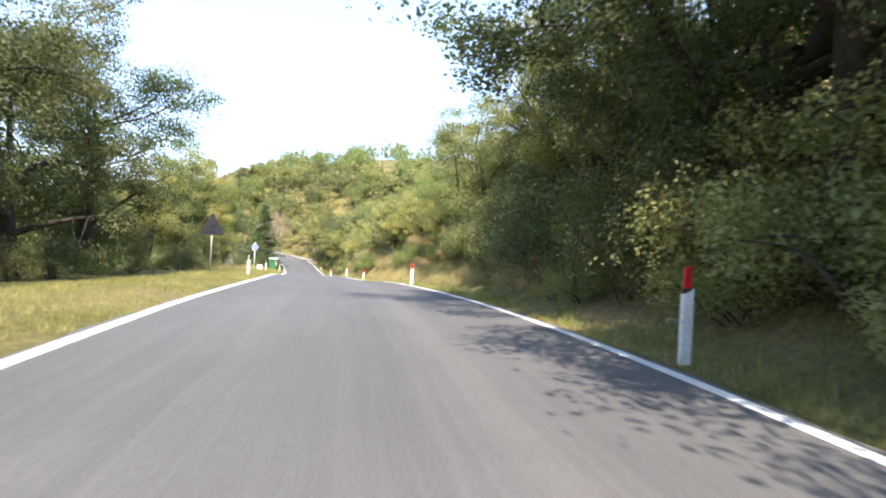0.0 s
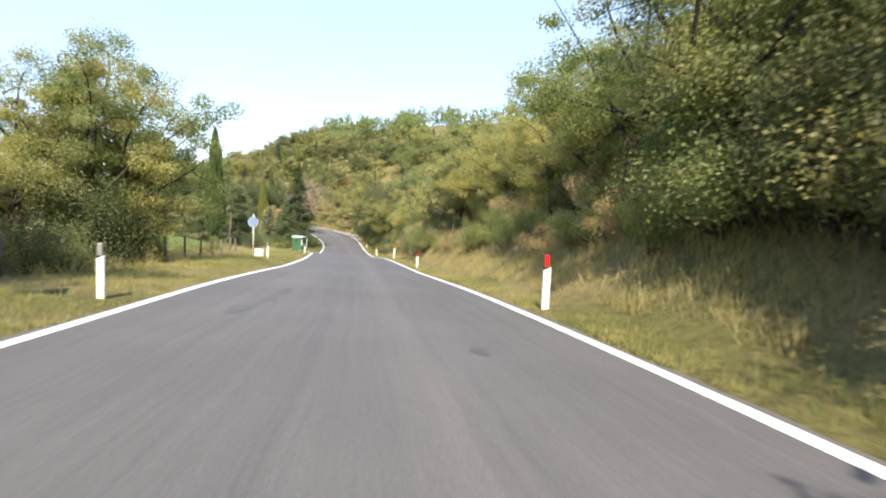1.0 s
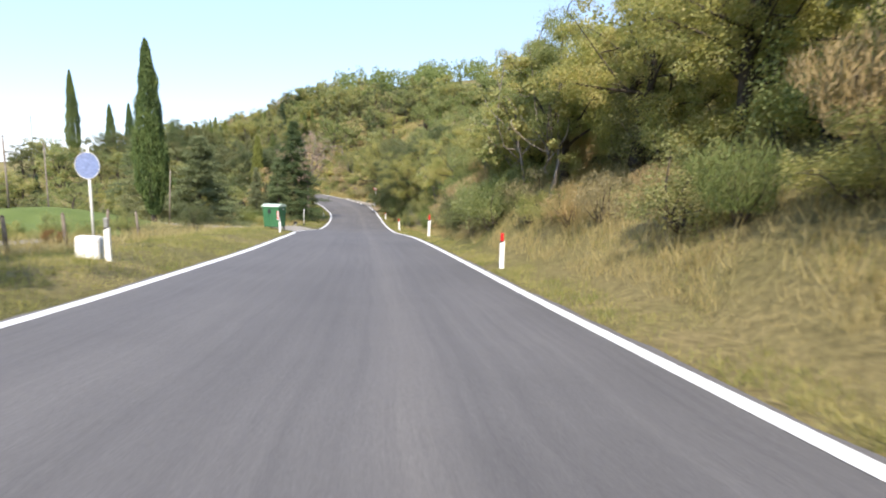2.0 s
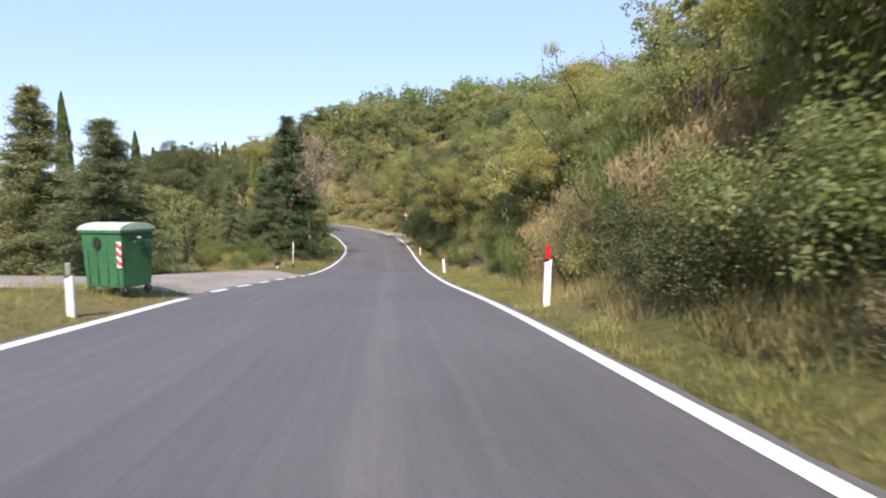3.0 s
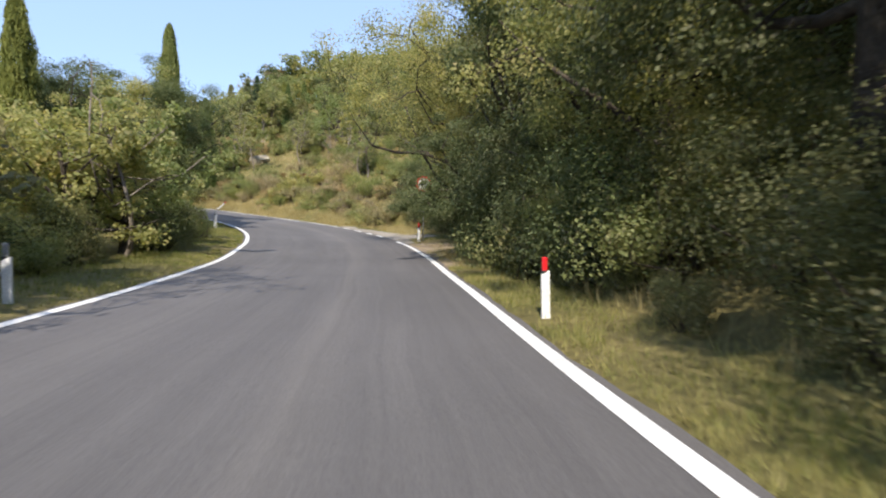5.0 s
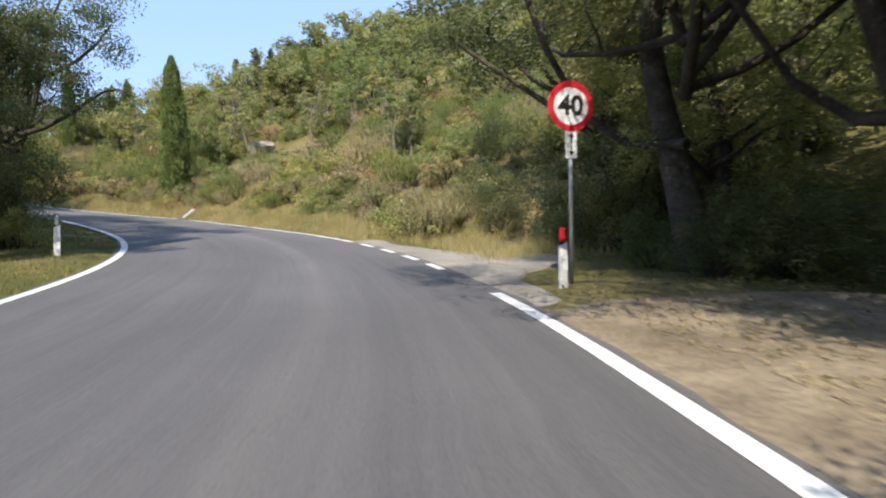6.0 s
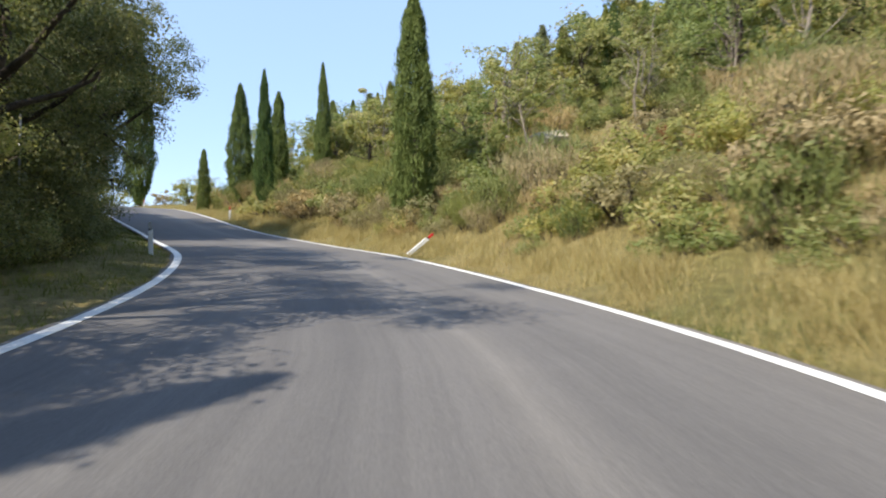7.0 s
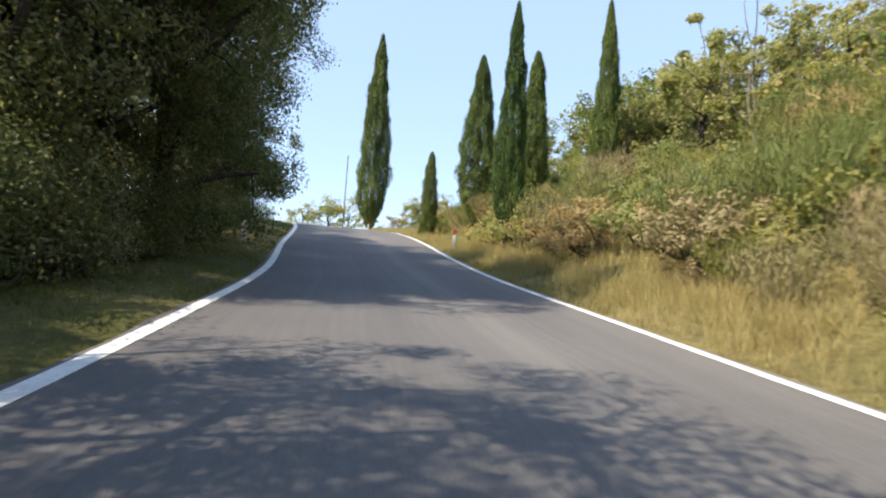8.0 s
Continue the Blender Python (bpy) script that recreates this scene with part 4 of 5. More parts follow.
for s, lat, h, r, mat, label, lean, foot in [
        (82.3, -5.7, 1.35, 0.03, MAT_WHITE, "slim white marker pole with dark foot in the verge", 2, MAT_BLACK),
        (62.5, -17.2, 3.4, 0.05, MAT_BARK_PALE, "thin pale pole on the lawn mound", 0, None), (72.0, -20.5, 5.8, 0.05, MAT_BARK_PALE, "thin pale pole on the lawn mound", 0, None),
        (65.2, -10.9, 2.9, 0.04, MAT_BARK_PALE, "leaning pale wooden pole in the scrub", 4, None),
        (137.5, -5.4, 2.9, 0.03, MAT_STEEL, "slim grey pole among the trees", 3, None),
        (188.3, 11.1, 9.6, 0.07, MAT_WOOD, "distant bare utility pole", 0, None)]:
    p = on_line(s, lat)
    plain_pole("marker_pole", float(p[0]), float(p[1]), h, r, mat, label, lean, foot)


def fallen_plate(s, lat):
    p = on_line(s, lat)
    ob = new("marker_plate")
    ob.matrix_basis = pose(float(p[0]), float(p[1]), height_at(p[0], p[1]), 0, 10, facing(s) + 20)
    tagged(ob, "small black plate tilted on a short white stub in grass", "road marker")
    part("stub", rod(0.045, 0.045, 0.32, (0, 0, -0.15)), MAT_WHITE, ob)
    part("plate", box((0.30, 0.02, 0.20), (0, -0.05, 0.24), 0.004, Matrix.Rotation(radians(-25), 4, "Y")), MAT_BLACK, ob)


fallen_plate(81.0, -6.3)


def stake(s, lat, h, lean):
    p = on_line(s, lat)
    ob = new("fence_stake")
    ob.matrix_basis = pose(float(p[0]), float(p[1]), height_at(p[0], p[1]), 0, lean, 0)
    tagged(ob, "weathered wooden fence stake in the grass", "fence post", "fence stakes")
    part("shaft", rod(0.05, 0.042, h + 0.2, (0, 0, -0.2), None, 9), MAT_WOOD, ob)
    part("tip", rod(0.042, 0.012, 0.05, (0, 0, h), None, 9), MAT_WOOD, ob)


def marker_stone(s, lat):
    p = on_line(s, lat)
    me = bpy.data.meshes.new("marker_stone")
    bm = box((0.42, 0.24, 0.46), (0, 0, 0.15), 0.05)
    bm.to_mesh(me)
    bm.free()
    me.materials.append(MAT_WHITE)
    ob = new("marker_stone", me)
    ob.matrix_basis = pose(float(p[0]), float(p[1]), height_at(p[0], p[1]), 0, 2, facing(s))
    tagged(ob, "low whitewashed marker stone in the verge grass", "marker stone")


marker_stone(43.9, -5.3)
rs = random.Random(8)
for k in range(11):
    stake(28 + 2.6 * k, -7.6 - 0.06 * k, rs.uniform(0.8, 1.1), rs.uniform(-6, 6))


def boulder(name, x, y, size, seed, label):
    rng = np.random.default_rng(seed)
    bm = bmesh.new()
    bmesh.ops.create_icosphere(bm, subdivisions=3, radius=1)
    dirs = [Vector(d).normalized() for d in rng.normal(size=(14, 3))]
    cut = rng.uniform(0.62, 0.95, 14)
    for v in bm.verts:
        for d, c in zip(dirs, cut):
            h = v.co.dot(d) - c
            if h > 0:
                v.co -= d * h * 0.92
        v.co += v.co.normalized() * 0.04 * noise.noise(v.co * 4)
        v.co = Vector((v.co.x * size[0], v.co.y * size[1], v.co.z * size[2]))
    me = bpy.data.meshes.new(name)
    bm.to_mesh(me)
    bm.free()
    me.materials.append(MAT_ROCK)
    ob = new(name, me)
    ob.matrix_basis = pose(x, y, height_at(x, y) + size[2] * 0.25, 0, 0, seed * 40)
    tagged(ob, label, "rock")


boulder("rock_outcrop", -29.1, 131.2, (1.25, 1.0, 0.75), 3, "pale weathered rock outcrop on the scrubby slope")
boulder("rock_outcrop", -31.8, 137.4, (1.0, 0.8, 0.6), 4, "pale weathered rock outcrop on the scrubby slope")
for s, lat, z, k in [(7.5, 4.6, 0.07, 5), (152.0, 13.0, 0.5, 7)]:
    p = on_line(s, lat)
    boulder("stone", float(p[0]), float(p[1]), (z * 1.8, z * 1.4, z), k, "small pale stone lying at the bank")


def dead_branches(s, lat, size, seed, n=9):
    rng = np.random.default_rng(seed)
    p = on_line(s, lat)
    ob = new("dead_branch")
    ob.matrix_basis = pose(float(p[0]), float(p[1]), height_at(p[0], p[1]), 0, 0, float(rng.uniform(0, 360)))
    tagged(ob, "bare grey fallen branch with forked twigs on the bank", "dead branch")
    paths = []
    for k in range(n):
        a = rng.uniform(-0.9, 0.9)
        tip = np.array([math.cos(a) * size * rng.uniform(0.5, 1), math.sin(a) * size * 0.6, size * rng.uniform(0.1, 0.75)])
        foot = rng.normal(size=3) * (0.3, 0.3, 0.0) + (0, 0, 0.02)
        main = bent(rng, foot, tip, 0.020, 0.005, 8, 0.12)
        paths.append(main)
        for j in (3, 5, 6):
            q = main[j, :3]
            paths.append(bent(rng, q, q + rng.normal(size=3) * (0.35, 0.35, 0.3) * size * 0.4, 0.009, 0.002, 5, 0.15))
    v, f = tubes(paths, 5)
    part("branch", mesh_of("branch", v, f, MAT_BARK_PALE, True), MAT_BARK_PALE, ob)


for s, lat, size, seed in [(76.4, 4.3, 1.9, 1), (77.4, 4.7, 1.6, 3), (82.4, 3.6, 1.7, 11), (83.4, 3.5, 1.5, 12), (33.0, 4.9, 2.0, 4), (36.0, 4.9, 1.3, 5), (124.0, 6.0, 1.5, 6), (126.5, 5.6, 1.3, 7), (11.0, 5.2, 1.8, 9)]:
    dead_branches(s, lat, size, seed)


# ---- trees and shrubs ----
rnd = random.Random(3)


def pick(models, weights):
    return rnd.choices(models, weights)[0]


for s, lat, k in [(18.3, 5.0, 1.1), (19.5, 5.3, 1.25), (20.8, 5.5, 1.3), (22.2, 5.8, 1.2)]:
    put_sl(BUSHES[2], s, lat, scale=k)
# dense bushes that close the view round the bend
for s, lat, k, h in [(95.5, 3.9, 0, 1.2), (97, 3.8, 2, 1.3), (98.8, 3.7, 2, 1.4), (100.4, 3.6, 0, 1.5), (102, 3.7, 2, 1.4), (103.4, 3.6, 2, 1.4), (101.4, 3.2, 2, 1.2), (102.8, 3.1, 2, 1.2), (99.8, 3.2, 2, 1.1), (104.4, 3.4, 2, 1.1), (102.4, 2.9, 2, 1.1), (101.2, 5.0, 2, 1.8), (104.6, 4.6, 0, 1.4)]:
    put_sl(BUSHES[k], s, lat, scale=h)
# tall oaks that overhang the start of the road, on the uphill side
# the oak at s = -2.2 is an added one, out of view, to shade the bank
for s, lat, k, h in [(-9, 5.2, 2, 9), (-4, 5.6, 0, 9.5), (12.8, 7.4, 4, 8), (17.5, 7.6, 4, 7.2), (0, 5.6, 2, 9.5), (4.1, 5.8, 2, 9.4), (7.9, 5.6, 2, 9.4), (6.0, 5.9, 4, 9.2), (11, 6.4, 2, 9), (15.5, 6.9, 0, 8.6), (20, 7.0, 2, 7.4), (24.2, 5.8, 0, 7.6), (23, 8.2, 2, 7.0), (29.5, 6.6, 1, 7.2), (33.5, 7.2, 0, 6.6), (38, 7.4, 1, 5.8), (28, 9.4, 0, 6.4), (-2.2, 6.0, 4, 9.5)]:
    put_sl(OAKS[k], s, lat, tall=h, wide=1.5 if 3 < s < 9 and k == 2 else None)
# oaks and understorey on the downhill side before the lawn
for s, lat, k, h in [(6, -12.5, 2, 9), (11, -11.0, 4, 9.5), (14, -10.8, 4, 9.2), (18, -10.2, 4, 9.4), (22.3, -9.5, 4, 9.0), (25.5, -12.0, 0, 8.0), (28, -11.5, 3, 4.2), (36.5, -8.6, 0, 8.4), (38.5, -9.8, 1, 7.4), (34.5, -9.0, 1, 6.8), (33.5, -10.5, 0, 6.8), (40, -13, 3, 6), (-1, -10, 0, 10), (-7, -9, 2, 10)]:
    put_sl(OAKS[k], s, lat, tall=h)
for k in range(34):
    put_sl(pick(MIDS + BUSHES[2:3], (3, 2, 4, 0.5, 3)), rnd.uniform(-14, 42), -11 - 14 * rnd.random(), tall=rnd.uniform(3, 7))
for k in range(16):
    put_sl(BUSHES[rnd.choice((0, 2, 2, 3))], rnd.uniform(-5, 41), -7.4 - 1.2 * rnd.random(), scale=rnd.uniform(0.5, 0.95))
# lawn, its hedge and the belt of conifers behind it
put_sl(CYPRESSES[0], 68.2, -12.7, tall=10.6, wide=0.95, label="very tall broad dark green cypress beside the lay-by")
for k in range(52):
    s, lat = rnd.uniform(74, 116), -12 - 30 * rnd.random()
    if lat > -17 and s < 88:
        continue
    put_sl(pick([FIRS[0], FIRS[1], MIDS[0], MIDS[1], MIDS[2], CYPRESSES[1]], (2, 3, 4, 3, 3, 0.6)), s, lat, tall=rnd.uniform(3.0, 4.8))
for k in range(46):
    put_sl(pick(FARS + FIRS[1:], (3, 3, 2, 2)), rnd.uniform(40, 75), -38 - 40 * rnd.random(), tall=rnd.uniform(5, 8))
for s, lat, h, k in [(77.8, -15.9, 8.8, 1), (76.5, -12.4, 7.0, 1), (83, -19, 7.6, 1)]:
    put_sl(FIRS[k], s, lat, tall=h, wide=1.5)
for k in range(12):
    put_sl(pick([BUSHES[0], BUSHES[3], BUSHES[5], BUSHES[4]], (3, 3, 2, 1)), rnd.uniform(48, 62), -9 - 5 * rnd.random(), scale=rnd.uniform(0.35, 0.7))
for k in range(16):
    put_sl(pick([BUSHES[0], BUSHES[3], BUSHES[5], BUSHES[6]], (3, 3, 3, 1)), rnd.uniform(82, 89), -8 - 6 * rnd.random(), scale=rnd.uniform(0.5, 1.0))
# dark conifers on the inside of the bend
for s, lat, h, k in [(91.2, -7.3, 9.9, 0), (93.6, -7.4, 3.8, 0), (96.0, -7.6, 4.2, 0), (94.5, -9.8, 4.6, 0), (99.0, -7.6, 4.6, 0), (101, -9.6, 5.8, 0)]:
    put_sl(FIRS[k], s, lat, tall=h, wide=1.4 if h > 9 else None)
for s, lat, h, k in [(103, -7.4, 4.0, 0), (106, -7.4, 4.0, 1), (109, -7.6, 3.8, 1), (112, -7.8, 4.0, 1), (104, -10, 4.6, 1), (110, -11, 5, 0)]:
    put_sl(MIDS[k], s, lat, tall=h)
for s, lat, h in [(89.0, -8.6, 6.4), (88.3, -10.4, 5.4), (90.0, -7.6, 5.0)]:
    put_sl(FIRS[1], s, lat, tall=h, label="broad light green conifer with feathery sprays beside the bend")
put_sl(MIDS[3], 97.5, -8.8, tall=5.4)
put_sl(MIDS[3], 101, -11, tall=5.8)
put_sl(YOUNG[0], 104.5, -7.0, tall=5.0, wide=1.2)
put_sl(OAKS[1], 106.5, -8.2, tall=5.6)
put_sl(BUSHES[2], 61.0, -8.4, scale=0.75)
for s, lat, h in [(33.2, -8.3, 1.4), (34.6, -8.0, 1.3), (35.9, -8.1, 1.2)]:
    put_sl(BUSHES[2], s, lat, scale=h)
put(CYPRESSES[1], -18.3, 103.0, tall=9.6, wide=0.8)
put_sl(CYPRESSES[1], 116, -12.5, tall=9.5)
for k in range(16):
    put_sl(BUSHES[rnd.choice((0, 2, 2, 3))], rnd.uniform(90, 118), -6.4 - 1.0 * rnd.random(), scale=rnd.uniform(0.5, 0.9))


def bare_tree(s, lat, tall, seed):
    rng = np.random.default_rng(seed)
    p = on_line(s, lat)
    ob = new("sparse_tree")
    ob.matrix_basis = pose(float(p[0]), float(p[1]), height_at(p[0], p[1]), 0, 0, 30)
    tagged(ob, "tall thin tree with bare pale limbs and faded pinkish leaves", "tree")
    paths, tips = [bent(rng, (0, 0, -0.3), (0.2, 0.1, tall * 0.55), 0.10, 0.06, 9, 0.03)], []
    for k in range(13):
        z = tall * rng.uniform(0.30, 0.56)
        a = k * 2.4 + rng.uniform(-0.4, 0.4)
        r = tall * rng.uniform(0.10, 0.24)
        tip = np.array([r * math.cos(a), r * math.sin(a), z + tall * rng.uniform(0.12, 0.40)])
        limb = bent(rng, (0.2 * z / tall, 0.1 * z / tall, z), tip, 0.05, 0.012, 8, 0.08)
        paths.append(limb)
        for j in (3, 4, 5, 6, 7):
            q = limb[j, :3]
            e = q + rng.normal(size=3) * (0.6, 0.6, 0.35)
            paths.append(bent(rng, q, e, 0.014, 0.004, 5, 0.1))
            tips.append(e)
    v, f = tubes(paths, 6)
    part("trunk", mesh_of("trunk", v, f, MAT_BARK_PALE, True), MAT_BARK_PALE, ob)
    at, out = clumps(rng, tips, np.full(len(tips), 0.42), 26)
    v, f = leaf_quads(at, 0.13, 0.08, rng, 0, out * 0.4)
    part("crown", mesh_of("crown", v, f, MAT_PINK), MAT_PINK, ob)


bare_tree(91.6, -6.0, 10.2, 4)
bare_tree(93.4, -6.4, 10.4, 6)
# tall dark wood on the inside of the second bend
for s, lat, k, h in [(120, -9.2, 4, 8), (124.6, -7.6, 4, 7.0), (121.5, -12.5, 4, 8.5), (127.2, -5.8, 2, 9.2), (132.6, -10.5, 4, 7.5), (131.4, -6.4, 1, 5.2), (134.9, -6.2, 2, 9.4), (138.0, -6.6, 2, 8.8), (141.8, -7.4, 3, 5.2), (146.8, -4.8, 5, 8.8), (142.2, -11, 4, 7), (147.0, -6.2, 2, 8.6), (148.8, -7.2, 4, 8.6), (145, -12.5, 4, 7.5), (150, -10.0, 4, 8.2), (137, -11.5, 2, 7.5), (130, -11, 2, 7.5), (154, -9.5, 4, 8),
                     (151.6, -5.0, 4, 10.4), (147.8, -5.4, 4, 9.6), (154.8, -5.0, 4, 9.0), (157.6, -4.9, 4, 7.2), (160, -6.8, 4, 7.0), (164.5, -6.6, 3, 7.0), (168.5, -6.6, 3, 5.5)]:
    put_sl(OAKS[k], s, lat, tall=h, wide=(0.66 if s > 157 else 0.85 if s > 150.5 or s < 126 else 1.0) if k == 4 else 1.0 if 134 < s < 136 else 0.82 if 136 < s < 139 else 1.08 if k == 5 else None)
for k in range(38):
    s = rnd.uniform(117, 166)
    put_sl(pick(MIDS[:3], (3, 1, 4)), s, -10.5 - 14 * rnd.random(), tall=rnd.uniform(4, 6))
for k in range(75):
    s = rnd.uniform(121, 168)
    put_sl(BUSHES[rnd.choice((0, 2, 2, 2, 3))], s, float(edge_l(s)) - 2.3 - 2.6 * rnd.random(), scale=rnd.uniform(0.6, 1.2))
for s, lat in [(142.6, -4.9), (143.9, -5.2), (145.3, -5.0), (146.4, -4.9)]:
    put_sl(BUSHES[2], s, lat, scale=1.15)
put_sl(OAKS[5], 148.6, -4.9, tall=10.2, wide=0.95, turn=200, label="big dark oak with high crown hanging over the road")
# two big oaks by the side track, whose crowns hang over the road
def lean_over(ob, s, degrees):
    """Tilts a tree towards the road."""
    place, turn, size = ob.location.copy(), ob.rotation_euler.z, ob.scale.copy()
    ob.matrix_basis = Matrix.Translation(place) @ pose(0, 0, 0, 0, 0, facing(s)) @ pose(0, 0, 0, 0, -degrees, 0) @ pose(0, 0, 0, 0, 0, math.degrees(turn))
    ob.scale = size


# oak added here to shade the ground right of the road
put_sl(OAKS[4], 105.6, 6.8, tall=8.5)
lean_over(put_sl(OAKS[3], 104.0, 2.9, tall=4.6, wide=0.72, label="low dark evergreen oak leaning out over the road edge"), 104.2, 13)
lean_over(put_sl(OAKS[6], 109.4, 4.6, tall=10.4, wide=0.78, turn=20, label="big oak with thick trunk leaning towards the road"), 109.4, 17)
put_sl(OAKS[5], 118.9, 8.6, tall=9.6, wide=1.55, turn=40)
put_sl(OAKS[5], 113.9, 5.75, tall=9.6, wide=1.3, turn=110, label="big oak with thick straight dark trunk behind the speed sign")
put_sl(OAKS[0], 115.8, 8.2, tall=6.8, wide=0.95)
put_sl(OAKS[3], 117.4, 8.8, tall=5.6)
# another added oak, leaned so its crown shades the side track
lean_over(put_sl(OAKS[5], 110.6, 6.0, tall=9.0, wide=0.85, turn=70), 110.6, 12)
put_sl(OAKS[0], 112.0, 10.5, tall=9, turn=80)
for s, lat, k in [(113.2, 5.5, 0.62), (112.6, 6.1, 0.7), (114.5, 5.4, 0.55), (113.6, 6.6, 0.8), (111.8, 6.6, 0.7)]:
    put_sl(BUSHES[2], s, lat, scale=k)
# the oak at s = 103.5 stands close in, out of view, to shade the litter
for s, lat, h in [(103.5, 5.4, 5.8), (106, 9.5, 8), (110, 9.5, 7.0)]:
    put_sl(OAKS[rnd.choice((0, 3))], s, lat, tall=h)
for k in range(20):
    s = rnd.uniform(104, 121)
    put_sl(pick([BUSHES[0], BUSHES[2], BUSHES[3], BUSHES[5]], (2, 3, 2, 2)), s, float(edge_r(s)) + 8 + 3 * rnd.random(), scale=rnd.uniform(0.8, 1.2))
for s, lat, k in [(119.6, 8.2, 0.9), (121.2, 6.9, 0.95), (122.6, 7.2, 0.7), (118.4, 9.2, 1.0), (117.2, 7.2, 1.0), (118.2, 6.9, 1.0), (119.2, 7.4, 0.9)]:
    put_sl(BUSHES[2], s, lat, scale=k)
for s, lat, k, h in [(106.5, 13, 2, 7), (109, 13.5, 0, 6.8), (111.5, 14.5, 1, 6.4), (114.5, 14.0, 2, 6.6), (117, 13.2, 0, 6.2), (108, 17, 0, 7), (112, 18, 2, 7), (116, 17.5, 1, 6.6), (119.5, 15.5, 0, 5.4)]:
    put_sl(MIDS[k], s, lat, tall=h)
put_sl(MIDS[0], 116.5, 11.5, tall=5.0)
put_sl(MIDS[1], 112.0, 11.0, tall=6.0)
for s, lat, k in [(112.5, 8.0, 0.9), (114.2, 8.6, 1.0), (115.6, 9.2, 1.0), (113.2, 7.0, 0.9), (110.8, 8.4, 0.8)]:
    put_sl(BUSHES[2], s, lat, scale=k)
# cypresses of the upper slope and the crest
for x, y, top, k, w in [(-30.3, 124.1, 10.6, 1, 1.12), (-44.5, 126.1, 11.6, 0, 0.62), (-47.2, 128.6, 11.4, 1, 0.8), (-45.8, 130.95, 13.5, 0, 0.62), (-55.4, 127.5, 8.7, 1, 0.6), (-52.2, 128.6, 13.0, 0, 1.05),
                        (-73.5, 129.3, 22.6, 0, 1.5), (-50.5, 137.0, 13.2, 1, 0.6), (-49.2, 138.4, 13.8, 1, 0.6), (-76.7, 144.0, 17.7, 0, 1.3), (-78.5, 153.0, 18.9, 0, 1.3), (-72.0, 150.0, 15.0, 0, 1.1),
                        (-33.0, 139.0, 14.6, 1, 0.9), (-30.2, 139.7, 15.4, 0, 0.8)]:
    put(CYPRESSES[k], x, y, tall=top - height_at(x, y), wide=w * 0.88)
put(FIRS[1], -37.0, 142.8, tall=17.0 - height_at(-37.0, 142.8))
put(FIRS[0], -38.1, 147.2, tall=5.5)
for k in range(24):
    put(pick([CYPRESSES[1], FIRS[1], MIDS[0], MIDS[1]], (2, 2, 3, 2)), rnd.uniform(-62, -42), rnd.uniform(131, 146), tall=rnd.uniform(4, 6.5))
for s, d, k in [(146, 8, 0), (148, 10, 1), (143, 10.5, 1), (150, 8.5, 1), (140.5, 9, 0), (152.5, 9, 0), (138, 12, 1), (134, 12.5, 1), (146, 13, 1)]:
    put_sl(YOUNG[k], s, float(edge_r(s)) + d - 2, tall=rnd.uniform(4.2, 5.8))

# the bank above the road: dry grass edge, scrub, then wood
s = -14.0
BANK = [(20, (3, 1, 4, 1, 0, 0, 0)), (44, (3, 2.4, 1.2, 3, 0.3, 2.5, 3)), (58, (3, 1.5, 1.5, 4, 0.3, 1.5, 1)), (74, (1, 4, 0.6, 2, 0.3, 2.2, 5)), (83, (2, 2.5, 2, 3, 0.2, 2.5, 1.5)), (110, (3, 0, 4.5, 0.8, 0, 0.2, 0))]
while s < 103:
    e = float(edge_r(s))
    edge = 1.2 if s > 83 else 2.2 if s > 68 else 1.4 if s > 54 or s < 20 else 2.4
    kinds = next(w for top, w in BANK if s < top)
    if s < 83:
        put_sl(pick(BUSHES, kinds), s, e + edge + rnd.uniform(0.2, 1.0), scale=rnd.uniform(0.55, 0.95))
    else:
        put_sl(pick(BUSHES, (1.4, 0, 4, 0.4, 0, 0.3, 0)), s, e + edge + rnd.uniform(1.0, 1.6), scale=rnd.uniform(0.8, 1.1))
        if rnd.random() < 0.5:
            put_sl(BUSHES[2], s + 0.5, e + edge + rnd.uniform(0.5, 1.0), scale=rnd.uniform(0.35, 0.55))
    put_sl(pick(BUSHES, kinds), s + 0.7, e + edge + (rnd.uniform(1.6, 3.2) if s < 83 else rnd.uniform(2.4, 3.8)), scale=rnd.uniform(0.9, 1.35))
    if s < 24:
        put_sl(pick([BUSHES[0], BUSHES[2]], (1, 2)), s, e + edge + rnd.uniform(0.8, 2.0), scale=rnd.uniform(1.2, 1.6))
    s += rnd.uniform(1.3, 1.8)
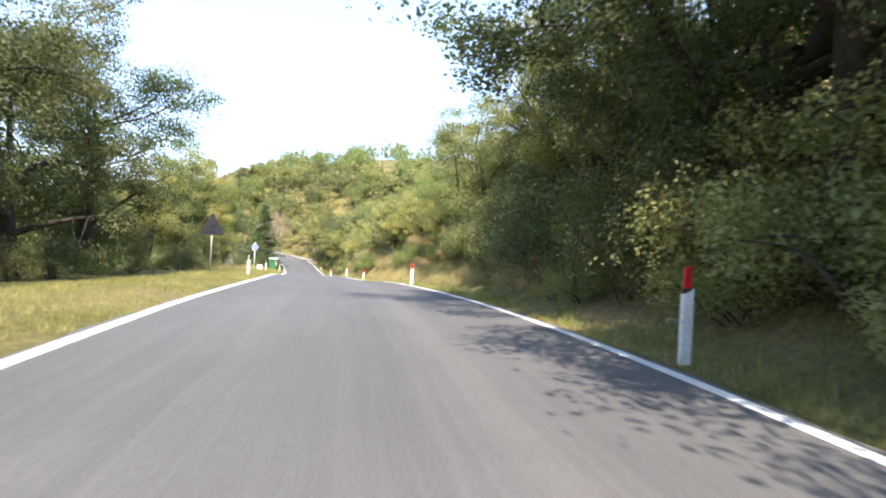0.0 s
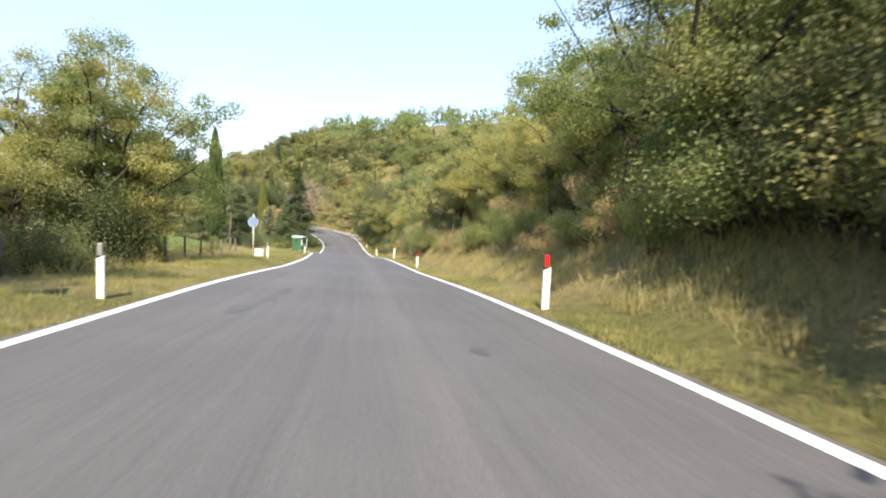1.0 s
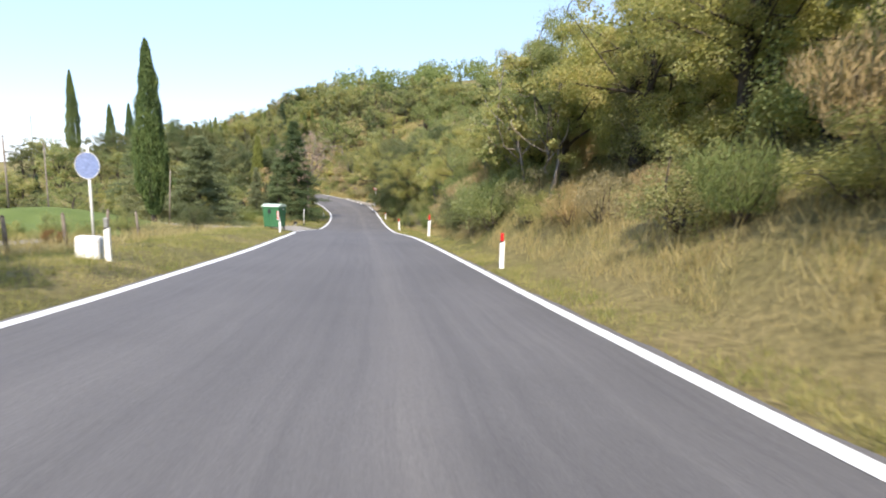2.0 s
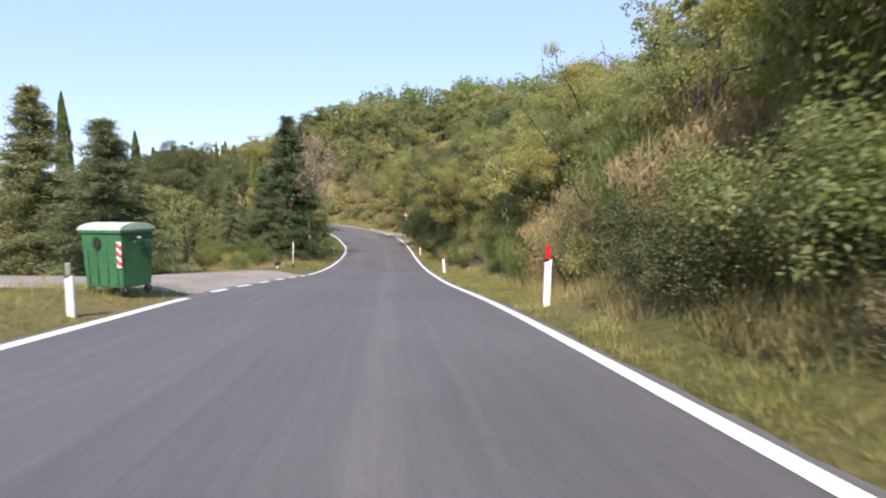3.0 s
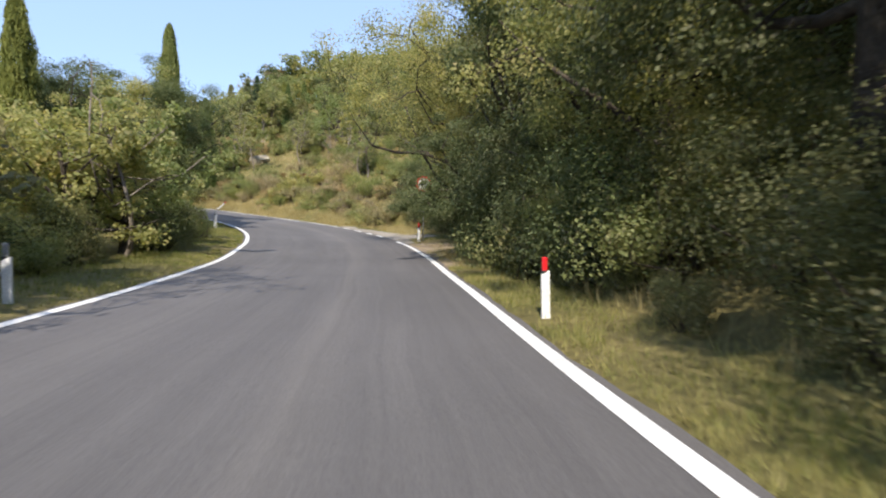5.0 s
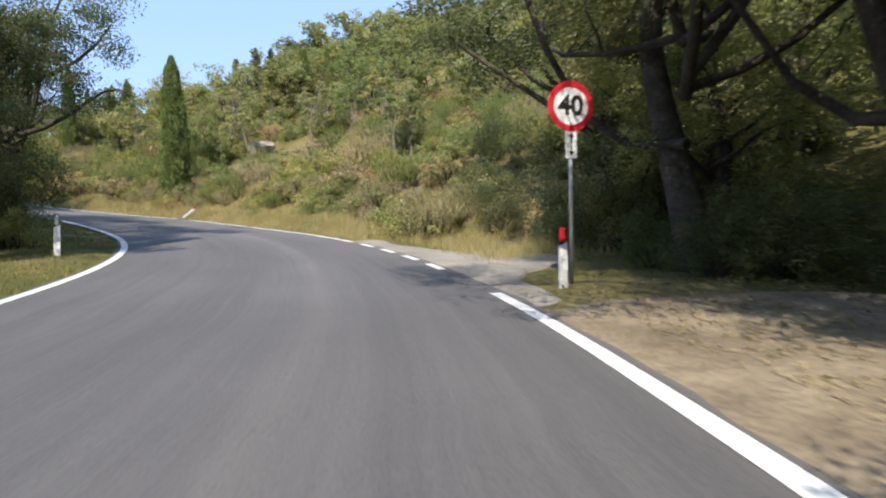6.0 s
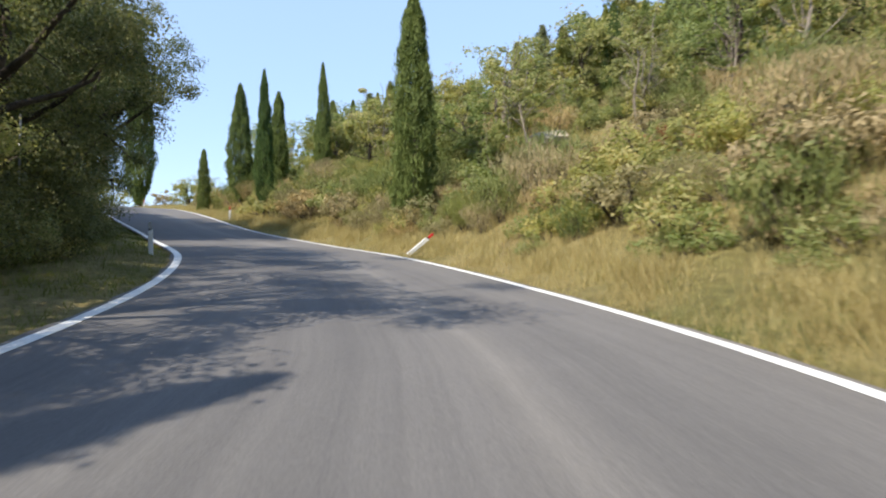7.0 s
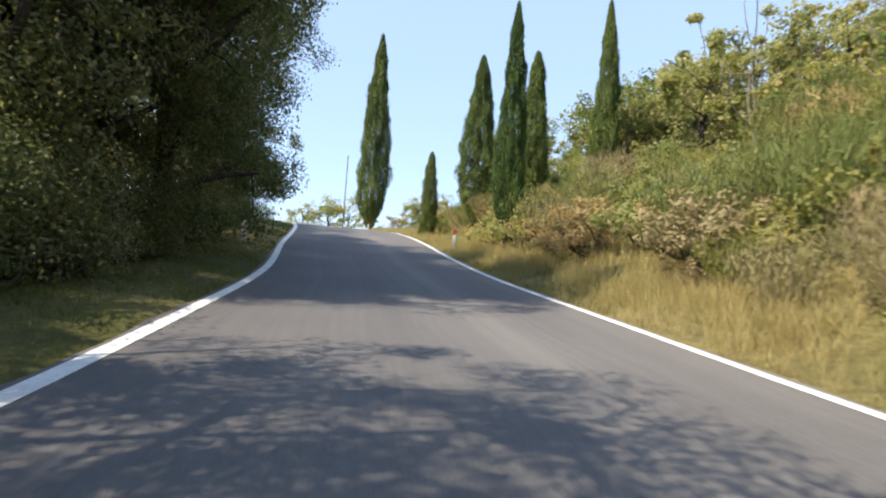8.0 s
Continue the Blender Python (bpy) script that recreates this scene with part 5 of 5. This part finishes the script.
# leafy trees low on the bank
for s, lat, k, h in [(47.5, 6.6, 1, 5.6), (51.5, 6.2, 0, 6.0), (56.0, 6.6, 1, 5.6), (59.4, 6.4, 1, 5.2), (76.0, 8.0, 0, 6.0), (73.5, 7.4, 0, 5.6), (68.5, 5.6, 1, 5.4), (71.4, 6.0, 0, 5.4), (44.0, 7.0, 0, 6.2)]:
    put_sl(OAKS[k], s, lat, tall=h)
for s, lat, k, h in [(53.6, 4.3, 0, 1.2), (55.2, 4.4, 0, 1.2), (56.8, 4.6, 3, 1.3), (58.6, 4.7, 3, 1.3), (60.2, 4.6, 6, 1.2), (61.8, 4.6, 5, 1.2), (63.0, 5.0, 1, 1.2), (64.2, 4.6, 6, 1.1), (65.6, 5.0, 3, 1.3), (66.8, 4.4, 6, 1.0), (62.6, 6.4, 6, 1.5), (65.0, 6.6, 5, 1.6), (74.8, 6.0, 2, 1.2), (76.4, 6.3, 5, 1.4), (78.0, 6.0, 2, 1.2), (73.6, 7.0, 0, 1.6), (75.2, 7.6, 2, 1.5), (77.0, 7.8, 0, 1.7), (78.8, 7.4, 3, 1.7), (80.2, 7.0, 0, 1.6), (77.8, 9.4, 2, 1.6), (75.8, 9.2, 0, 1.7), (79.4, 5.6, 0, 1.2), (80.8, 5.0, 3, 1.2), (81.8, 4.5, 0, 1.0), (82.6, 4.2, 3, 1.0), (83.4, 4.3, 3, 1.1), (84.2, 4.0, 0, 0.9), (85.2, 4.2, 3, 1.1), (84.6, 5.4, 3, 1.7), (86.2, 4.3, 2, 1.0), (83.2, 5.6, 3, 1.6), (86.0, 5.6, 0, 1.5), (82.0, 6.0, 0, 1.6)]:
    put_sl(BUSHES[k], s, lat, scale=h)
# slender saplings that stand out above the scrub
for s, lat, k, h in [(69.5, 6.6, 0, 5.2), (72.5, 4.8, 0, 5.4), (75.0, 5.0, 1, 5.6), (78.0, 5.6, 0, 5.6), (50.5, 5.0, 1, 5.6), (53.5, 5.2, 0, 5.4), (57.0, 5.6, 1, 5.2), (61.5, 6.0, 1, 5.0)]:
    put_sl(YOUNG[k], s, lat, tall=h)
s = 22.0
while s < 104:
    e = float(edge_r(s))
    near = 4.0 if s > 62 else 4.8
    put_sl(pick([OAKS[0], OAKS[1], OAKS[3], YOUNG[0]], (4, 4, 1.5, 1)), s, e + near + rnd.uniform(0, 1.6), tall=rnd.uniform(3.4, 4.8) if 56 < s < 72 else rnd.uniform(4.4, 6.0))
    s += rnd.uniform(2.2, 3.2)
for s, lat, k, h in [(79, 9.0, 0, 6.6), (83.5, 7.4, 4, 7.2), (86.5, 4.6, 0, 7.8), (90.0, 4.6, 2, 7.8), (93.5, 4.8, 4, 8.4), (97.5, 4.4, 0, 8.4), (101, 4.8, 4, 8.6), (104.0, 4.2, 5, 9.4), (92, 8.5, 0, 8.5), (99, 8.5, 0, 9)]:
    put_sl(OAKS[k], s, lat, tall=h)
for k in range(45):
    s, d = rnd.uniform(124, 152), rnd.uniform(22, 44)
    put_sl(pick(MIDS, (4, 3, 3, 0.4)), s, float(edge_r(s)) + d, tall=rnd.uniform(3.4, 5.6))
for k in range(120):
    s, d = rnd.uniform(-16, 104), rnd.uniform(7.0, 27)
    put_sl(pick(MIDS + BUSHES[:2], (4, 4, 3, 1.2, 1, 1)), s, float(edge_r(s)) + d, tall=rnd.uniform(3.6, 5.8))
# open scrub slope past the side track
for s, d, k, h in [(138.2, 2.3, 5, 0.6), (139.4, 2.2, 3, 0.75), (140.6, 1.9, 1, 0.75), (141.6, 1.8, 0, 0.6), (142.6, 2.0, 6, 0.8), (151, 2.2, 1, 0.8), (153, 2.4, 6, 0.9), (154.5, 3.2, 1, 0.9), (156.5, 2.6, 3, 0.8), (158.5, 3.0, 1, 1.0), (160.5, 3.4, 4, 1.0), (162.5, 3.2, 6, 1.0), (150, 5.2, 3, 1.1), (148.5, 6.0, 5, 1.1), (146.5, 5.6, 3, 1.1), (152.5, 5.4, 0, 1.0), (144.5, 6.6, 5, 1.1), (155.5, 5.0, 3, 1.2)]:
    put_sl(BUSHES[k], s, float(edge_r(s)) + d, scale=h)
for k in range(560):
    s = rnd.uniform(122, 172)
    d = 2.2 + 18 * rnd.random() ** 1.3
    if 137 < s < 143 and 5 < d < 11:      # the open grass below the outcrop
        continue
    put_sl(pick(SCRUB, (2.4, 4.5, 3, 0.7, 2.5, 1.8)), s, float(edge_r(s)) + d, scale=rnd.uniform(0.8, 1.6))
for k in range(125):
    s = rnd.uniform(123, 172)
    d = rnd.uniform(2.6, 15)
    if 136 < s < 144 and 4 < d < 12:
        continue
    put_sl(pick(BUSHES, (3, 1.8, 1.5, 4, 0.3, 2.5, 1.5)), s, float(edge_r(s)) + d, scale=rnd.uniform(0.55, 1.15))
for k in range(110):
    s = rnd.uniform(124, 172)
    put_sl(pick(SCRUB, (3, 2, 1, 1, 0.6, 3)), s, float(edge_r(s)) + rnd.uniform(1.5, 4.5), scale=rnd.uniform(0.45, 0.85))
for k in range(40):
    s, d = rnd.uniform(124, 168), rnd.uniform(6, 18)
    put_sl(pick(YOUNG + MIDS[:2], (3, 3, 2, 2)), s, float(edge_r(s)) + d, tall=rnd.uniform(2.6, 4.6))
for k in range(130):
    s, d = rnd.uniform(108, 168), rnd.uniform(14, 38)
    put_sl(pick(MIDS + [CYPRESSES[1], FIRS[1]], (4, 3, 3, 1.0, 0.8, 0.5)), s, float(edge_r(s)) + d, tall=rnd.uniform(4.2, 6.5))
for k in range(16):
    s, d = rnd.uniform(158, 178), rnd.uniform(4, 9)
    put_sl(pick(MIDS[:2] + BUSHES[:1], (2, 2, 2)), s, float(edge_r(s)) + d, tall=rnd.uniform(2, 3.6))
# the wooded hill above: single trees near by, one joined wood farther up
for k in range(190):
    s, d = rnd.uniform(-20, 185), rnd.uniform(28, 48)
    p = on_line(s, float(edge_r(s)) + d)
    put(pick(FARS, (3, 3, 2)), float(p[0]), float(p[1]), tall=rnd.uniform(4.6, 7.0), wide=rnd.uniform(0.9, 1.25))


def far_wood(count, per, leaf, seed):
    rng = np.random.default_rng(seed)
    s, d = rng.uniform(-30, 190, count), rng.uniform(46, 125, count)
    p = on_line(s, edge_r(s) + d)
    z = ground_z(p[:, 0], p[:, 1])
    V = []
    for x, y, zz in zip(p[:, 0], p[:, 1], z):
        h, r = rng.uniform(4.5, 7.5), rng.uniform(2.2, 3.6)
        u = rng.normal(size=(per, 3))
        u /= np.linalg.norm(u, axis=1)[:, None]
        lump = 1 + 0.25 * np.sin(u[:, :1] * 5 + x) + 0.2 * np.sin(u[:, 1:2] * 6 + y)
        V.append(np.array([x, y, zz + h * 0.5]) + u * (r, r, h * 0.52) * rng.uniform(0.7, 1.0, (per, 1)) * lump)
    v, f = leaf_quads(np.concatenate(V), leaf, leaf * 0.7, rng)
    tagged(new("far_wood", mesh_of("far_wood", v, f, MAT_OAK)), "dense green oak wood covering the hill", "wood", "", "stuff")


far_wood(330, 420, 0.6, 12)
# trees beyond the crest
for x, y, k, h in [(-82.0, 129.2, 0, 5.8), (-79.0, 126.8, 1, 4.4), (-80.2, 134.5, 3, 4.4), (-83.0, 133.0, 2, 4.0), (-78.0, 124.6, 0, 3.6)]:
    put(MIDS[k], x, y, tall=h)
for k in range(14):
    put(pick(FARS, (3, 2, 2)), rnd.uniform(-112, -84), rnd.uniform(112, 150), tall=rnd.uniform(3, 6))
for ob in MODELS:
    if ob.name not in used:
        put_sl(ob, 30, -30)


# ---- grass ----
def grass(name, label, spans, mat, tall, wide, seed):
    """Single blades over stretches of (s0, s1, lateral from, lateral to past the edge, side, blades per square metre)."""
    rng = np.random.default_rng(seed)
    V = []
    for s0, s1, d0, d1, side, dens in spans:
        n = int((s1 - s0) * (d1 - d0) * dens / 6)
        s = np.repeat(rng.uniform(s0, s1, n), 6) + rng.normal(size=6 * n) * 0.05
        d = np.repeat(d0 + (d1 - d0) * rng.uniform(0, 1, n) ** 1.15, 6) + rng.normal(size=6 * n) * 0.05
        n *= 6
        keep = (np.sin(s * 0.9 + 2.0 * np.sin(d * 1.3)) + np.sin(s * 2.3 - d * 1.9) + 2.2 * rng.uniform(size=n)) > 0.2
        s, d = s[keep], d[keep]
        p = on_line(s, edge_r(s) + d if side > 0 else edge_l(s) - d)
        z = ground_z(p[:, 0], p[:, 1])
        n = len(s)
        h = tall * rng.uniform(0.4, 1.35, n) * (0.55 + 0.45 * np.minimum(1, d / 1.2))
        a = rng.uniform(0, 6.2832, n)
        w = wide * rng.uniform(0.6, 1.4, n)
        lean = rng.normal(size=(n, 2)) * 0.35 * h[:, None]
        base = np.stack([p[:, 0], p[:, 1], z - 0.03], 1)
        side_v = np.stack([np.cos(a) * w, np.sin(a) * w, 0 * a], 1)
        top = base + np.stack([lean[:, 0], lean[:, 1], h], 1)
        V.append(np.stack([base - side_v, base + side_v, top], 1).reshape(-1, 3))
    V = np.concatenate(V)
    ob = new(name, mesh_of(name, V, np.arange(len(V)).reshape(-1, 3), mat))
    tagged(ob, label, "grass", "", "stuff")


grass("verge_grass", "yellow-green mown grass along the road verges", [(-10, 64, 0.17, 3.6, -1, 400), (82, 122, 0.17, 2.4, -1, 220), (-5, 102, 0.20, 2.6, 1, 620), (101.5, 107.8, 0.2, 1.9, 1, 640), (107, 113, 0.3, 0.9, 1, 160), (103, 113, 3.5, 7.5, 1, 60), (123, 178, 0.22, 1.6, 1, 500)], MAT_GRASS, 0.13, 0.0045, 1)
# last stretch: darker grass colour stands in for shade over the track mouth
grass("shaded_grass", "green grass in the shade of roadside trees", [(84, 172, 0.17, 2.8, -1, 220), (66, 102, 0.4, 2.4, 1, 120), (113.5, 123, 1.0, 7.0, 1, 160)], MAT_GRASS_GREEN, 0.13, 0.0045, 2)
grass("dry_grass", "tall straw-coloured dry grass on the bank", [(116.5, 125, 1.3, 4.5, 1, 280), (124, 178, 0.24, 1.6, 1, 420), (20, 62, 1.5, 5.0, 1, 280), (62, 103, 1.6, 3.0, 1, 120), (102, 107.4, 0.5, 2.4, 1, 240), (28, 64, 2.8, 7.0, -1, 70), (81, 90, 2.0, 7.0, -1, 80)], MAT_STRAW, 0.36, 0.0055, 3)
grass("tall_dry_grass", "tall tufted straw and ochre grass along the sunny slope", [(55, 68, 1.3, 4.5, 1, 260), (123.5, 178, 0.6, 5.0, 1, 360), (125, 172, 7.0, 16, 1, 60)], MAT_STRAW, 0.42, 0.008, 6)
grass("scrub_grass", "sparse dry grass over the scrubby slope", [(122, 175, 6.0, 20, 1, 50), (-8, 20, 0.5, 4.0, 1, 90), (20, 62, 5.0, 9.0, 1, 40)], MAT_GRASS, 0.32, 0.008, 4)


def fallen_leaves(name, label, spans, mat, seed):
    """Curled leaves that lie on the ground over stretches of (s0, s1, lateral from, lateral to, leaves)."""
    rng = np.random.default_rng(seed)
    V = []
    for s0, s1, d0, d1, n in spans:
        s, d = rng.uniform(s0, s1, n), rng.uniform(d0, d1, n)
        keep = np.sin(s * 2.1 + d) + np.sin(d * 3.1 - s) + 4.0 * rng.uniform(size=n) > 0.6
        s, d = s[keep], d[keep]
        p = on_line(s, edge_r(s) + d)
        base = np.stack([p[:, 0], p[:, 1], ground_z(p[:, 0], p[:, 1]) + 0.058], 1)
        a, k = rng.uniform(0, 6.2832, len(s)), rng.uniform(0.012, 0.032, len(s))
        u = np.stack([np.cos(a) * k, np.sin(a) * k, rng.normal(size=len(s)) * 0.012], 1)
        w = np.stack([-np.sin(a) * k, np.cos(a) * k, rng.uniform(0.0, 0.03, len(s))], 1) * 0.55
        V.append(np.stack([base - u, base + w, base + u, base - w * (1, 1, -1)], 1).reshape(-1, 3))
    V = np.concatenate(V)
    ob = new(name, mesh_of(name, V, np.arange(len(V)).reshape(-1, 4), mat))
    tagged(ob, label, "leaves", "", "stuff")


fallen_leaves("fallen_leaves", "dry brown fallen oak leaves on dusty ground", [(103.5, 113.0, 0.7, 6.0, 9000)], MAT_DRY, 8)
